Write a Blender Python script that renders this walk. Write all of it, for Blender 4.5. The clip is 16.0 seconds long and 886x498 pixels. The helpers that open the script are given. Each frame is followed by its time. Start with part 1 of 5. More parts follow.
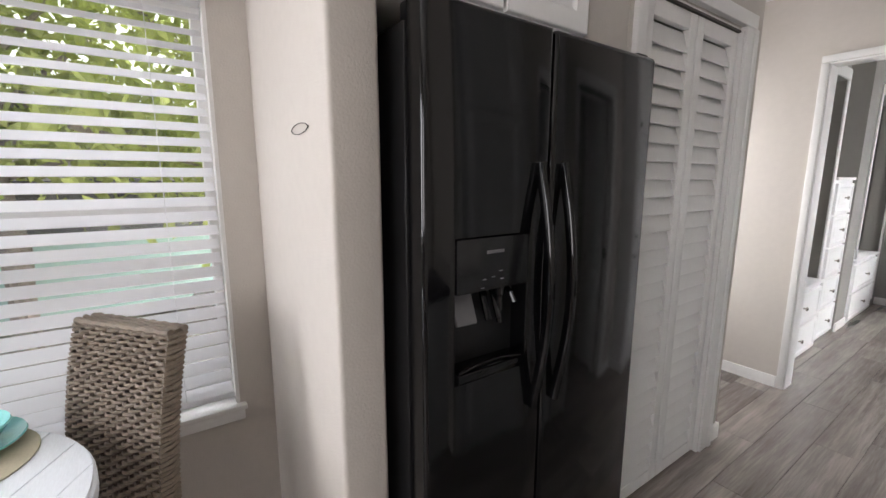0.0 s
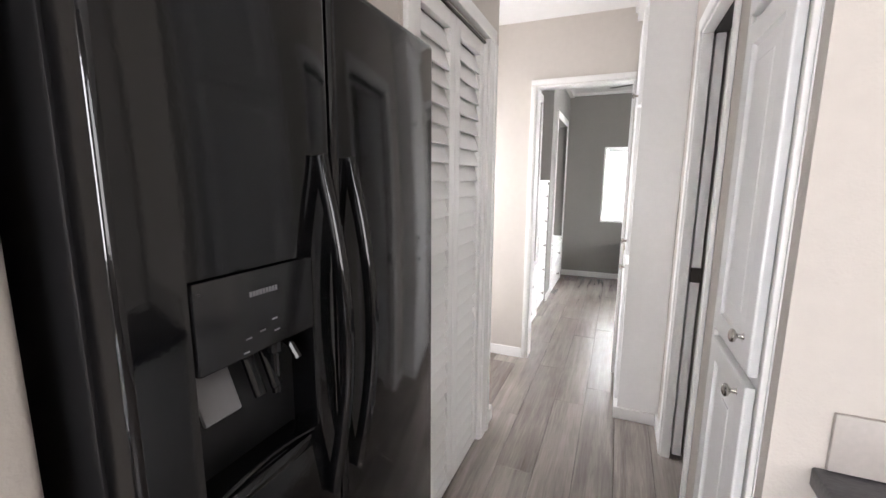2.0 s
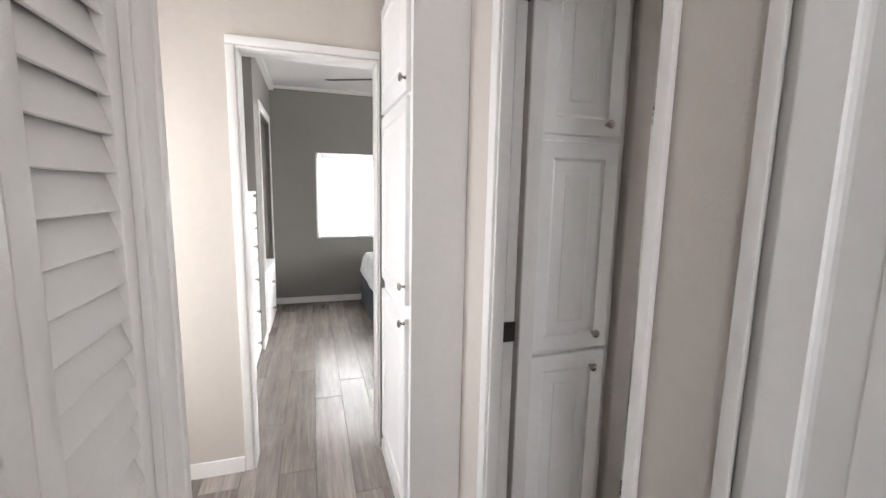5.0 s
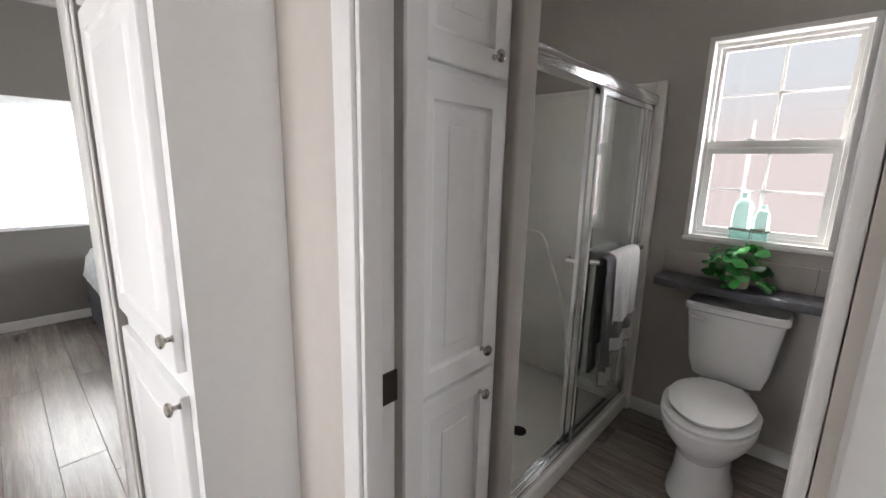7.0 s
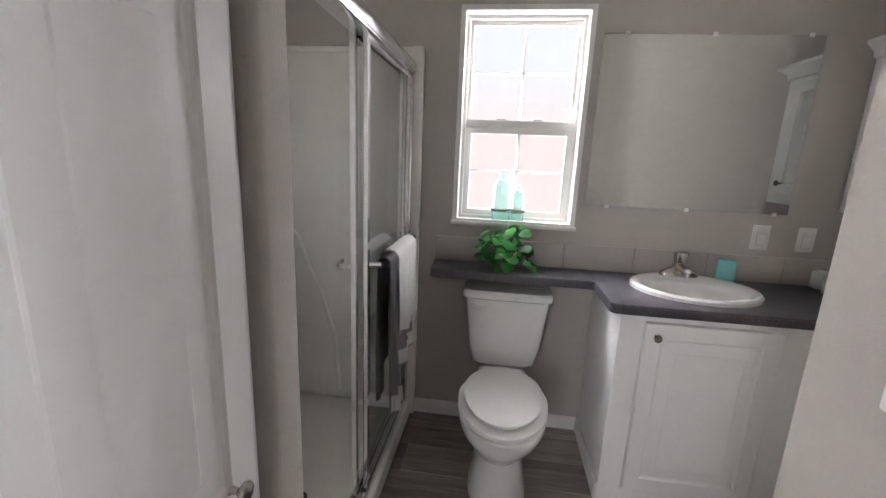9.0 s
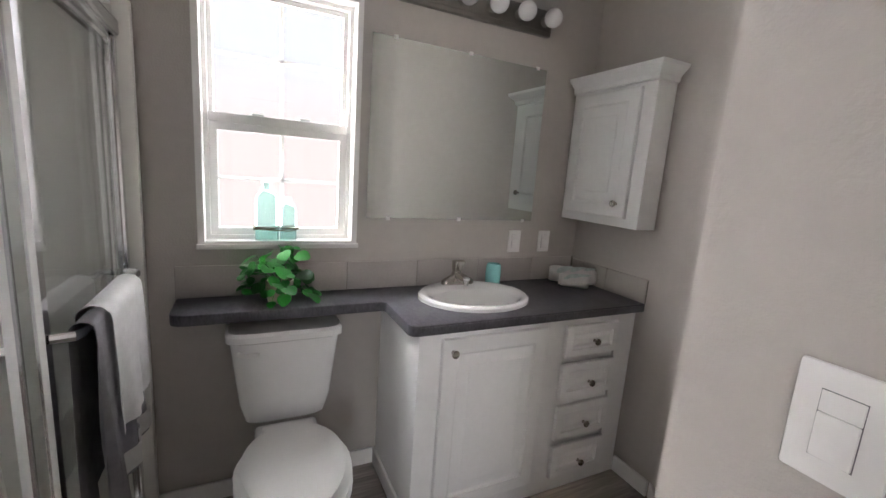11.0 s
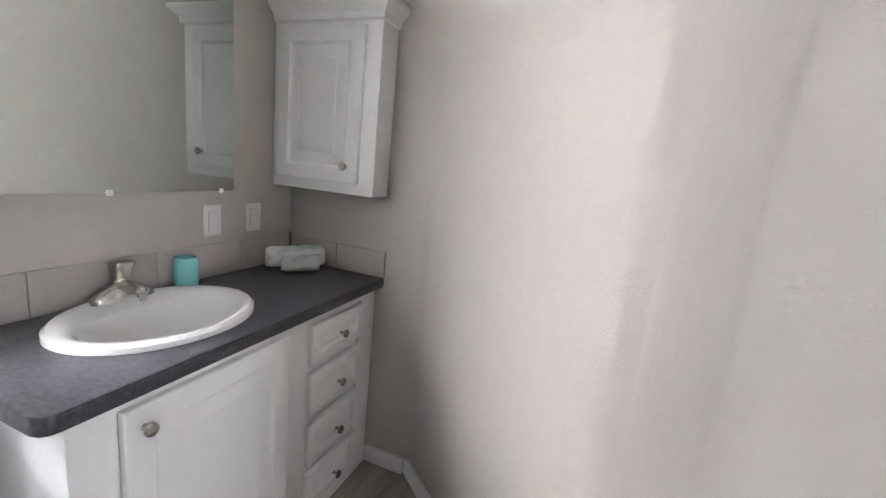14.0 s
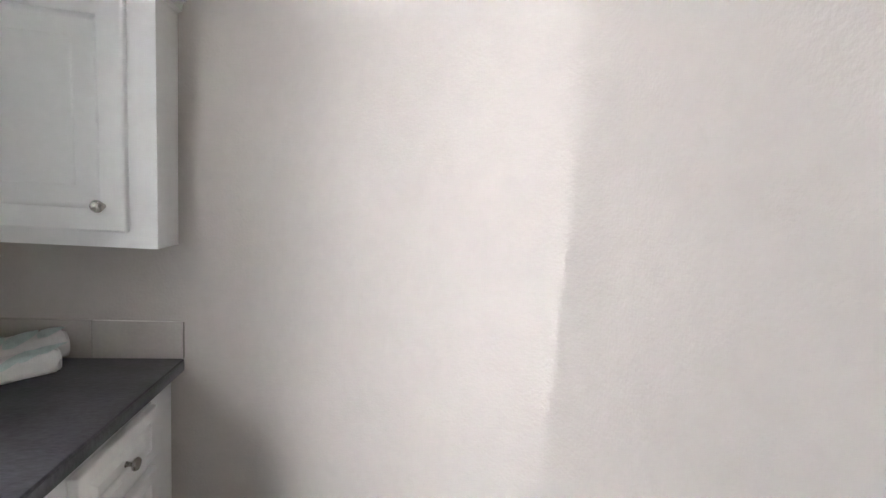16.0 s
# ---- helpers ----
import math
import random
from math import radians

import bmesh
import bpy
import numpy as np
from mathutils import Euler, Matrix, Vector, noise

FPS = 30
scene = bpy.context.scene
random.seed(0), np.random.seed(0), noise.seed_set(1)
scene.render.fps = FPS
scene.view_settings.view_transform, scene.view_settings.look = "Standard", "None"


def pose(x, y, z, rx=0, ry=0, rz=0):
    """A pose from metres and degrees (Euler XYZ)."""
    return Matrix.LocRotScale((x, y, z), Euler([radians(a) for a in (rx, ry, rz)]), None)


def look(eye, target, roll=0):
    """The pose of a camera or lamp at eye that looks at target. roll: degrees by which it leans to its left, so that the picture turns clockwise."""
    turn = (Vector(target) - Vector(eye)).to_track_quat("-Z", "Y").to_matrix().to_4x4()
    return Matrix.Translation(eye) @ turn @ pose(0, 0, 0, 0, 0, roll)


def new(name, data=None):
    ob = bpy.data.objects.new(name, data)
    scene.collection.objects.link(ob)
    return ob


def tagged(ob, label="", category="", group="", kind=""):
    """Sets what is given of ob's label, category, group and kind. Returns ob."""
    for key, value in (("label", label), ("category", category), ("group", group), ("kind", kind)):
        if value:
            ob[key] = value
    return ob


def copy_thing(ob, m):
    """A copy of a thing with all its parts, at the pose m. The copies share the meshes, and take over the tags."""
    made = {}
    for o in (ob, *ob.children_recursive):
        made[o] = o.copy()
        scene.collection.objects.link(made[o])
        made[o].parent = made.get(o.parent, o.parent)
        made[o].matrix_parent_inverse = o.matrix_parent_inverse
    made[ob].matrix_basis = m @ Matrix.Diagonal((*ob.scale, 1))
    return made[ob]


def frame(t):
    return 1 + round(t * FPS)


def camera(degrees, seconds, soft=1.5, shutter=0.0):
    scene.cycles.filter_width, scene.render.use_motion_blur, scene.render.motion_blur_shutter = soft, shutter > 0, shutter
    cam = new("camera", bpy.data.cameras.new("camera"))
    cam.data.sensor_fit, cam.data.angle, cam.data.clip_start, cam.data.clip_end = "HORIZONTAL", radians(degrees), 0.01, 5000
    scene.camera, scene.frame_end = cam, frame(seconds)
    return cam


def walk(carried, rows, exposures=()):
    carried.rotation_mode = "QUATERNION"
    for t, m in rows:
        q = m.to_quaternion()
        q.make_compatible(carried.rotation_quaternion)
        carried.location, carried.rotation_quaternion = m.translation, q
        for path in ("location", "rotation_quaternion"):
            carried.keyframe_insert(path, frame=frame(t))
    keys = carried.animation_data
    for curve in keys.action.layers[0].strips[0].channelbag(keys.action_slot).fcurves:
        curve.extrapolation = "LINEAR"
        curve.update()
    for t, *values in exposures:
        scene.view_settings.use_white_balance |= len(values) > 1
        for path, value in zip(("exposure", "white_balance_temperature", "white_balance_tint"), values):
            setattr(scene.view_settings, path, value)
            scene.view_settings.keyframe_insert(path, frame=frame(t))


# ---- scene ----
cam = camera(93.8, 16.0)
PATH = [
    (0, (-0.002, -0.199, 1.386), (-1.626, 0.919, 1.05), 0.0),
    (0.5, (-0.054, -0.254, 1.385), (-1.472, 1.114, 1.043), 0.0),
    (1, (-0.094, -0.229, 1.382), (-1.294, 1.332, 1.033), 0.2),
    (1.5, (-0.168, -0.136, 1.38), (-1.148, 1.574, 1.039), 0.5),
    (2, (-0.244, -0.003, 1.383), (-1.007, 1.817, 1.057), 0.4),
    (2.5, (-0.364, 0.113, 1.399), (-0.932, 2.004, 1.082), 0.5),
    (3, (-0.419, 0.248, 1.394), (-0.785, 2.19, 1.086), 0.3),
    (3.5, (-0.437, 0.429, 1.384), (-0.615, 2.398, 1.082), 0.4),
    (4, (-0.463, 0.589, 1.394), (-0.4, 2.567, 1.104), 0.7),
    (4.5, (-0.498, 0.786, 1.402), (-0.174, 2.74, 1.125), 1.0),
    (5, (-0.524, 0.976, 1.429), (0.076, 2.863, 1.15), 1.1),
    (7.5, (-0.331, 1.709, 1.393), (1.284, 2.813, 0.974), 1.3),
    (8, (-0.242, 1.792, 1.375), (1.526, 2.624, 0.95), 1.3),
    (8.5, (-0.075, 1.875, 1.379), (1.801, 2.418, 0.949), 1.7),
    (9, (0.039, 1.92, 1.371), (1.976, 2.166, 0.94), 2.4),
    (11.5, (0.396, 1.984, 1.387), (2.035, 0.889, 1.047), 4.3),
    (12, (0.488, 1.939, 1.367), (1.972, 0.643, 1.024), 4.6),
    (12.5, (0.611, 1.902, 1.378), (1.933, 0.445, 1.017), 4.9),
    (13, (0.692, 1.882, 1.372), (1.822, 0.274, 1.003), 5.3),
    (13.5, (0.745, 1.853, 1.353), (1.654, 0.111, 0.981), 5.6),
    (14, (0.754, 1.817, 1.346), (1.445, -0.02, 0.961), 5.8),
    (14.5, (0.862, 1.775, 1.341), (1.3, -0.145, 0.991), 5.9),
    (15, (0.927, 1.75, 1.35), (1.126, -0.213, 1.025), 5.7),
    (15.5, (1.012, 1.711, 1.345), (0.933, -0.274, 1.115), 4.7),
    (16, (1.026, 1.607, 1.386), (0.7, -0.352, 1.151), 4.1),
]
walk(cam, [(t, look(eye, target, roll)) for t, eye, target, roll in PATH],
     [(0, -0.5, 6400, 14), (1, -0.2, 6400, 15), (1.5, -0.02, 6400, 15), (3, 0.38, 6400, 14), (3.5, 0.38, 6400, 14), (4.5, 0.2, 6450, 14), (5, -0.02, 6450, 14), (7.5, -0.2, 6450, 14), (8, -0.16, 6450, 14), (9, 0.14, 6400, 14), (12, 0.25, 6450, 15), (13, 0.42, 6300, 14), (14.5, 0.72, 6150, 13), (16, 0.82, 6150, 12)])

# ---- world, sun, large lights ----
SUN_ELEV, SUN_TURN = radians(46), radians(18)
world = bpy.data.worlds.new("sky")
scene.world = world
world.use_nodes = True
wn = world.node_tree.nodes
sky = wn.new("ShaderNodeTexSky")
sky.sky_type, sky.sun_disc = "NISHITA", False
sky.sun_elevation, sky.sun_rotation = SUN_ELEV, SUN_TURN
wn["Background"].inputs["Strength"].default_value = 0.15
world.node_tree.links.new(sky.outputs["Color"], wn["Background"].inputs["Color"])
sun = new("sun", bpy.data.lights.new("sun", "SUN"))
sun.data.energy, sun.data.angle, sun.data.color = 5.0, radians(0.5), (1.0, 0.95, 0.88)
sun.matrix_world = look((0, 0, 8), (-0.3, -0.9, 7.0))


def window_light(name, eye, target, wide, high, watts, tint):
    lamp = new(name, bpy.data.lights.new(name, "AREA"))
    lamp.data.shape, lamp.data.size, lamp.data.size_y = "RECTANGLE", wide, high
    lamp.data.energy, lamp.data.color = watts, tint
    lamp.matrix_world = look(eye, target)
    return lamp


# Two kitchen lamps added in assumed openings out of view, lighting pantry and louvers.
window_light("kitchen_rear_fill", (0.6, -2.95, 1.45), (-0.2, 3.0, 1.2), 1.9, 1.2, 62, (1.0, 0.98, 0.96))
window_light("kitchen_side_fill", (-1.70, -2.0, 1.45), (0.3, 0.6, 1.1), 1.0, 1.1, 76, (0.97, 0.98, 1.0))
window_light("entry_window_light", (-1.72, 2.68, 1.25), (0.0, 2.68, 0.9), 0.62, 1.5, 23, (0.96, 0.97, 1.0))
# Lamp added in an unseen side opening, aimed to brighten the bedroom floor.
window_light("bedroom_floor_fill", (2.25, 3.98, 1.35), (-0.45, 3.8, 0.0), 1.0, 1.1, 60, (0.95, 0.98, 1.0))
# Lamp added above the nook window, out of view, to brighten the slats.
window_light("nook_window_light", (-2.75, -0.5, 3.0), (-1.62, -0.5, 1.25), 1.1, 0.8, 52, (0.96, 0.97, 1.0))
# Lamps added outside the bathroom window, out of view, for sky and ground bounce.
window_light("bath_side_sky_lamp", (3.12, 2.98, 1.75), (2.1, 1.84, 1.5), 1.55, 2.3, 1250, (1.0, 0.965, 0.95))
window_light("bath_other_sky_lamp", (3.15, 0.5, 1.9), (2.1, 1.84, 1.5), 2.0, 2.4, 720, (0.97, 0.97, 1.0))
window_light("bath_high_sky_lamp", (3.5, 2.5, 3.7), (2.1, 1.84, 1.5), 2.4, 1.6, 450, (0.93, 0.96, 1.0))
window_light("bath_ground_bounce_lamp", (3.3, 2.4, 0.0), (2.1, 1.84, 1.5), 2.4, 1.0, 180, (1.0, 0.92, 0.86))


# ---- materials ----
def material(name, colour, rough=0.5, metal=0.0, vary=0.06, scale=6.0, bump=0.0, bump_scale=200.0, stretch=(1, 1, 1), spec=0.5,
             coat=0.0, trans=0.0, ior=1.45, random_value=0.0, thin=0.0, emit=0.0, emit_colour=None):
    m = bpy.data.materials.new(name)
    m.use_nodes = True
    n, l = m.node_tree.nodes, m.node_tree.links
    b = n["Principled BSDF"]
    b.inputs["Roughness"].default_value, b.inputs["Metallic"].default_value = rough, metal
    b.inputs["Specular IOR Level"].default_value, b.inputs["IOR"].default_value = spec, ior
    b.inputs["Coat Weight"].default_value, b.inputs["Transmission Weight"].default_value = coat, trans
    if emit:
        b.inputs["Emission Strength"].default_value = emit
        b.inputs["Emission Color"].default_value = (*(emit_colour or colour), 1)
    co = n.new("ShaderNodeTexCoord")
    mp = n.new("ShaderNodeMapping")
    mp.inputs["Scale"].default_value = stretch
    l.new(co.outputs["Object"], mp.inputs["Vector"])
    big, fine, mix = n.new("ShaderNodeTexNoise"), n.new("ShaderNodeTexNoise"), n.new("ShaderNodeMath")
    big.inputs["Scale"].default_value, big.inputs["Detail"].default_value = scale, 4
    fine.inputs["Scale"].default_value, fine.inputs["Detail"].default_value = scale * 11, 3
    l.new(mp.outputs["Vector"], big.inputs["Vector"])
    l.new(mp.outputs["Vector"], fine.inputs["Vector"])
    mix.operation = "ADD"
    l.new(big.outputs["Fac"], mix.inputs[0])
    l.new(fine.outputs["Fac"], mix.inputs[1])
    rng = n.new("ShaderNodeMapRange")
    rng.inputs["From Min"].default_value, rng.inputs["From Max"].default_value = 0.6, 1.4
    rng.inputs["To Min"].default_value, rng.inputs["To Max"].default_value = 1 - vary, 1 + vary
    l.new(mix.outputs[0], rng.inputs["Value"])
    value = rng.outputs["Result"]
    if random_value:
        info, r2, mul = n.new("ShaderNodeObjectInfo"), n.new("ShaderNodeMapRange"), n.new("ShaderNodeMath")
        r2.inputs["To Min"].default_value, r2.inputs["To Max"].default_value = 1 - random_value, 1 + random_value
        l.new(info.outputs["Random"], r2.inputs["Value"])
        mul.operation = "MULTIPLY"
        l.new(value, mul.inputs[0])
        l.new(r2.outputs["Result"], mul.inputs[1])
        value = mul.outputs[0]
    col = n.new("ShaderNodeVectorMath")
    col.operation = "SCALE"
    col.inputs[0].default_value = colour
    l.new(value, col.inputs["Scale"])
    l.new(col.outputs["Vector"], b.inputs["Base Color"])
    if bump:
        bt, bp = n.new("ShaderNodeTexNoise"), n.new("ShaderNodeBump")
        bt.inputs["Scale"].default_value, bt.inputs["Detail"].default_value = bump_scale, 3
        l.new(mp.outputs["Vector"], bt.inputs["Vector"])
        bp.inputs["Strength"].default_value, bp.inputs["Distance"].default_value = bump, 0.004
        l.new(bt.outputs["Fac"], bp.inputs["Height"])
        l.new(bp.outputs["Normal"], b.inputs["Normal"])
    if thin:
        tl, mx = n.new("ShaderNodeBsdfTranslucent"), n.new("ShaderNodeMixShader")
        l.new(col.outputs["Vector"], tl.inputs["Color"])
        mx.inputs["Fac"].default_value = thin
        l.new(b.outputs["BSDF"], mx.inputs[1])
        l.new(tl.outputs["BSDF"], mx.inputs[2])
        l.new(mx.outputs["Shader"], n["Material Output"].inputs["Surface"])
    return m


def plank_material():
    m = bpy.data.materials.new("vinyl_plank")
    m.use_nodes = True
    n, l = m.node_tree.nodes, m.node_tree.links
    b = n["Principled BSDF"]
    co, info, off, add = n.new("ShaderNodeTexCoord"), n.new("ShaderNodeObjectInfo"), n.new("ShaderNodeVectorMath"), n.new("ShaderNodeVectorMath")
    off.operation, off.inputs[0].default_value = "SCALE", (37.0, 53.0, 11.0)
    l.new(info.outputs["Random"], off.inputs["Scale"])
    l.new(co.outputs["Object"], add.inputs[0])
    l.new(off.outputs["Vector"], add.inputs[1])
    mp = n.new("ShaderNodeMapping")
    mp.inputs["Scale"].default_value = (22.0, 1.3, 1.0)
    l.new(add.outputs["Vector"], mp.inputs["Vector"])
    g1, g2, cl = n.new("ShaderNodeTexNoise"), n.new("ShaderNodeTexNoise"), n.new("ShaderNodeTexNoise")
    for g, s, d in ((g1, 1.0, 6), (g2, 5.0, 4)):
        g.inputs["Scale"].default_value, g.inputs["Detail"].default_value, g.inputs["Distortion"].default_value = s, d, 0.6
        l.new(mp.outputs["Vector"], g.inputs["Vector"])
    cl.inputs["Scale"].default_value = 2.2
    l.new(add.outputs["Vector"], cl.inputs["Vector"])
    ramp = n.new("ShaderNodeValToRGB")
    e = ramp.color_ramp.elements
    e[0].position, e[0].color = 0.28, (0.074, 0.058, 0.048, 1)
    e[1].position, e[1].color = 0.74, (0.40, 0.35, 0.315, 1)
    mid = e.new(0.5)
    mid.color = (0.215, 0.183, 0.16, 1)
    s1, s2 = n.new("ShaderNodeMath"), n.new("ShaderNodeMath")
    s1.operation = s2.operation = "MULTIPLY_ADD"
    s1.inputs[1].default_value, s1.inputs[2].default_value = 0.30, 0.0
    l.new(g2.outputs["Fac"], s1.inputs[0])
    l.new(g1.outputs["Fac"], s2.inputs[0])
    s2.inputs[1].default_value = 0.45
    l.new(s1.outputs[0], s2.inputs[2])
    s3 = n.new("ShaderNodeMath")
    s3.operation = "MULTIPLY_ADD"
    s3.inputs[1].default_value = 0.25
    l.new(cl.outputs["Fac"], s3.inputs[0])
    l.new(s2.outputs[0], s3.inputs[2])
    s4 = n.new("ShaderNodeMath")
    s4.operation = "MULTIPLY_ADD"
    s4.inputs[1].default_value = 0.13
    l.new(info.outputs["Random"], s4.inputs[0])
    l.new(s3.outputs[0], s4.inputs[2])
    sub = n.new("ShaderNodeMath")
    sub.operation, sub.inputs[1].default_value = "SUBTRACT", 0.065
    l.new(s4.outputs[0], sub.inputs[0])
    l.new(sub.outputs[0], ramp.inputs["Fac"])
    l.new(ramp.outputs["Color"], b.inputs["Base Color"])
    bp = n.new("ShaderNodeBump")
    bp.inputs["Strength"].default_value, bp.inputs["Distance"].default_value = 0.25, 0.002
    l.new(g2.outputs["Fac"], bp.inputs["Height"])
    l.new(bp.outputs["Normal"], b.inputs["Normal"])
    b.inputs["Roughness"].default_value = 0.27
    b.inputs["Specular IOR Level"].default_value = 1.0
    return m


M_WALL = material("greige_wall_paint", (0.56, 0.52, 0.475), 0.85, vary=0.035, scale=2.5, bump=0.28, bump_scale=150, spec=0.25)
# Same greige paint, with the bathroom's dimmer light put into its colour.
M_WALL_DIMMED = material("greige_wall_paint_dimmed", (0.46, 0.43, 0.396), 0.9, vary=0.035, scale=2.5, bump=0.28, bump_scale=150, spec=0.2)
M_BEDWALL = material("grey_bedroom_paint", (0.25, 0.24, 0.222), 0.65, vary=0.03, scale=2.5, bump=0.2, bump_scale=150)
M_CEIL = material("white_ceiling", (0.8, 0.79, 0.77), 0.8, vary=0.03, scale=3, bump=0.4, bump_scale=120)
M_TRIM = material("white_semi_gloss_trim", (0.78, 0.77, 0.75), 0.32, vary=0.03, scale=5, bump=0.05, bump_scale=60)
M_CAB = material("white_thermofoil", (0.87, 0.87, 0.86), 0.30, vary=0.025, scale=4, bump=0.03, bump_scale=40)
M_FRIDGE = material("black_gloss_enamel", (0.003, 0.003, 0.0035), 0.07, vary=0.25, scale=3, bump=0.02, bump_scale=120, spec=0.5)
M_FRIDGE_DARK = material("black_matt_plastic", (0.008, 0.008, 0.009), 0.4, vary=0.2, scale=6)
M_PANEL = material("dark_grey_control_panel", (0.011, 0.011, 0.012), 0.25, vary=0.1)
M_GREYPL = material("grey_plastic", (0.16, 0.16, 0.165), 0.3, vary=0.05)
M_SILVER = material("silver_print", (0.17, 0.17, 0.18), 0.4, vary=0.05)
M_NICKEL = material("brushed_nickel", (0.50, 0.47, 0.435), 0.26, metal=1.0, vary=0.05, scale=30)
M_CHROME = material("polished_chrome", (0.75, 0.75, 0.76), 0.10, metal=1.0, vary=0.04, scale=12)
M_DARKMETAL = material("dark_bronze_metal", (0.06, 0.052, 0.046), 0.4, metal=0.8, vary=0.15, scale=20)
M_COUNTER = material("slate_grey_laminate", (0.052, 0.051, 0.058), 0.33, vary=0.65, scale=6, bump=0.12, bump_scale=90, stretch=(1, 2.2, 1))
M_TILE = material("grey_beige_tile", (0.42, 0.385, 0.355), 0.35, vary=0.07, scale=9, random_value=0.04, bump=0.05, bump_scale=40)
M_GROUT = material("dark_grout", (0.20, 0.185, 0.17), 0.85, vary=0.1, scale=40)
M_PORCELAIN = material("white_porcelain", (0.83, 0.83, 0.82), 0.09, vary=0.015, scale=3, coat=0.4)
M_PLASTIC = material("white_plastic", (0.80, 0.79, 0.77), 0.3, vary=0.02, scale=5)
M_SHOWER = material("white_fibreglass", (0.80, 0.79, 0.74), 0.28, vary=0.03, scale=2)
M_MIRROR = material("silvered_mirror", (0.60, 0.63, 0.61), 0.015, metal=1.0, vary=0.01, scale=2)
M_GLASS = material("clear_glass", (0.96, 0.98, 0.97), 0.0, trans=1.0, vary=0.0, ior=1.45)
M_BOTTLE = material("sea_green_glass", (0.70, 0.97, 0.92), 0.12, trans=0.75, vary=0.05, scale=8, ior=1.3)
M_TEAL = material("teal_ceramic", (0.23, 0.58, 0.56), 0.25, vary=0.06, scale=14, coat=0.3)
M_TURQ = material("turquoise_glazed_ceramic", (0.22, 0.57, 0.55), 0.2, vary=0.1, scale=9, coat=0.4)
M_LEAF = material("green_leaf", (0.045, 0.25, 0.05), 0.38, vary=0.5, scale=20, random_value=0.65, thin=0.4)
M_POT = material("pale_stoneware", (0.50, 0.46, 0.33), 0.6, vary=0.12, scale=18)
M_TWIG = material("brown_twig", (0.11, 0.075, 0.045), 0.8, vary=0.3, scale=30)
M_WICKER = material("brown_grey_wicker", (0.20, 0.162, 0.125), 0.62, vary=0.38, scale=28, bump=0.3, bump_scale=160, stretch=(1, 1, 2.5))
M_TABLE = material("painted_white_planks", (0.78, 0.82, 0.86), 0.34, vary=0.07, scale=5, stretch=(1, 6, 1), bump=0.08, bump_scale=60)
M_TOWEL_W = material("white_terry", (0.80, 0.79, 0.77), 0.95, vary=0.08, scale=40, bump=0.8, bump_scale=420)
M_TOWEL_G = material("grey_terry", (0.27, 0.265, 0.275), 0.95, vary=0.15, scale=40, bump=0.8, bump_scale=420)
M_TOWEL_P = material("green_printed_towel", (0.64, 0.73, 0.70), 0.95, vary=0.2, scale=40, bump=0.5, bump_scale=420)
M_BLIND = material("white_blind_slat", (0.86, 0.86, 0.87), 0.4, vary=0.02, scale=3, thin=0.5)
M_BULB = material("frosted_white_bulb", (0.82, 0.82, 0.81), 0.2, vary=0.01)
M_BAR = material("brushed_dark_nickel", (0.22, 0.205, 0.19), 0.38, metal=0.9, vary=0.1, scale=30)
M_DARK = material("dark_recess", (0.03, 0.027, 0.025), 0.8, vary=0.1)
M_SUBFLOOR = material("dark_subfloor", (0.035, 0.03, 0.026), 0.8, vary=0.2, scale=8)
M_PLANK = plank_material()
M_GRASS = material("dry_pale_ground", (0.46, 0.41, 0.37), 0.9, vary=0.4, scale=3, bump=0.5, bump_scale=50)
M_BARK = material("brown_bark", (0.26, 0.22, 0.18), 0.9, vary=0.4, scale=16, bump=0.8, bump_scale=40)
M_FOLIAGE = material("tree_foliage", (0.45, 0.50, 0.15), 0.6, vary=0.6, scale=1.2, thin=0.6)
M_CARPAINT = material("pale_green_car_paint", (0.50, 0.70, 0.64), 0.3, vary=0.03, scale=4, coat=0.6)
M_STUCCO = material("pale_stucco", (0.55, 0.50, 0.46), 0.85, vary=0.08, scale=3, bump=0.4, bump_scale=60)
M_ROOF = material("grey_roof", (0.12, 0.115, 0.11), 0.9, vary=0.2, scale=8)
M_BED_D = material("dark_blue_grey_bedding", (0.05, 0.055, 0.07), 0.9, vary=0.3, scale=18, bump=0.5, bump_scale=80)
M_BED_W = material("white_grey_bedding", (0.62, 0.63, 0.64), 0.9, vary=0.3, scale=16, bump=0.5, bump_scale=60)


def glow_backdrop(name, low, high, z0, z1, strength):
    """A self-lit backdrop that shades from a wall's colour below to the sky's above."""
    m = bpy.data.materials.new(name)
    m.use_nodes = True
    n, l = m.node_tree.nodes, m.node_tree.links
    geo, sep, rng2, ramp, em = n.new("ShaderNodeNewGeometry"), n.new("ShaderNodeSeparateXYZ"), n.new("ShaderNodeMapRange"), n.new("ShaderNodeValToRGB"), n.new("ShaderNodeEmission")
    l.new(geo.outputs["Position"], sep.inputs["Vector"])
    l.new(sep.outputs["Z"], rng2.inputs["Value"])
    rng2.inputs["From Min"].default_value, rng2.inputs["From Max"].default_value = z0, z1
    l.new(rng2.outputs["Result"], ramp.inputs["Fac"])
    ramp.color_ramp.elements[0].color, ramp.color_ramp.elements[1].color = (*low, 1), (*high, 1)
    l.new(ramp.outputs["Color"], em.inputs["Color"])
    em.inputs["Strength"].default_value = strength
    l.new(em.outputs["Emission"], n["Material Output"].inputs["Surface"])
    return m


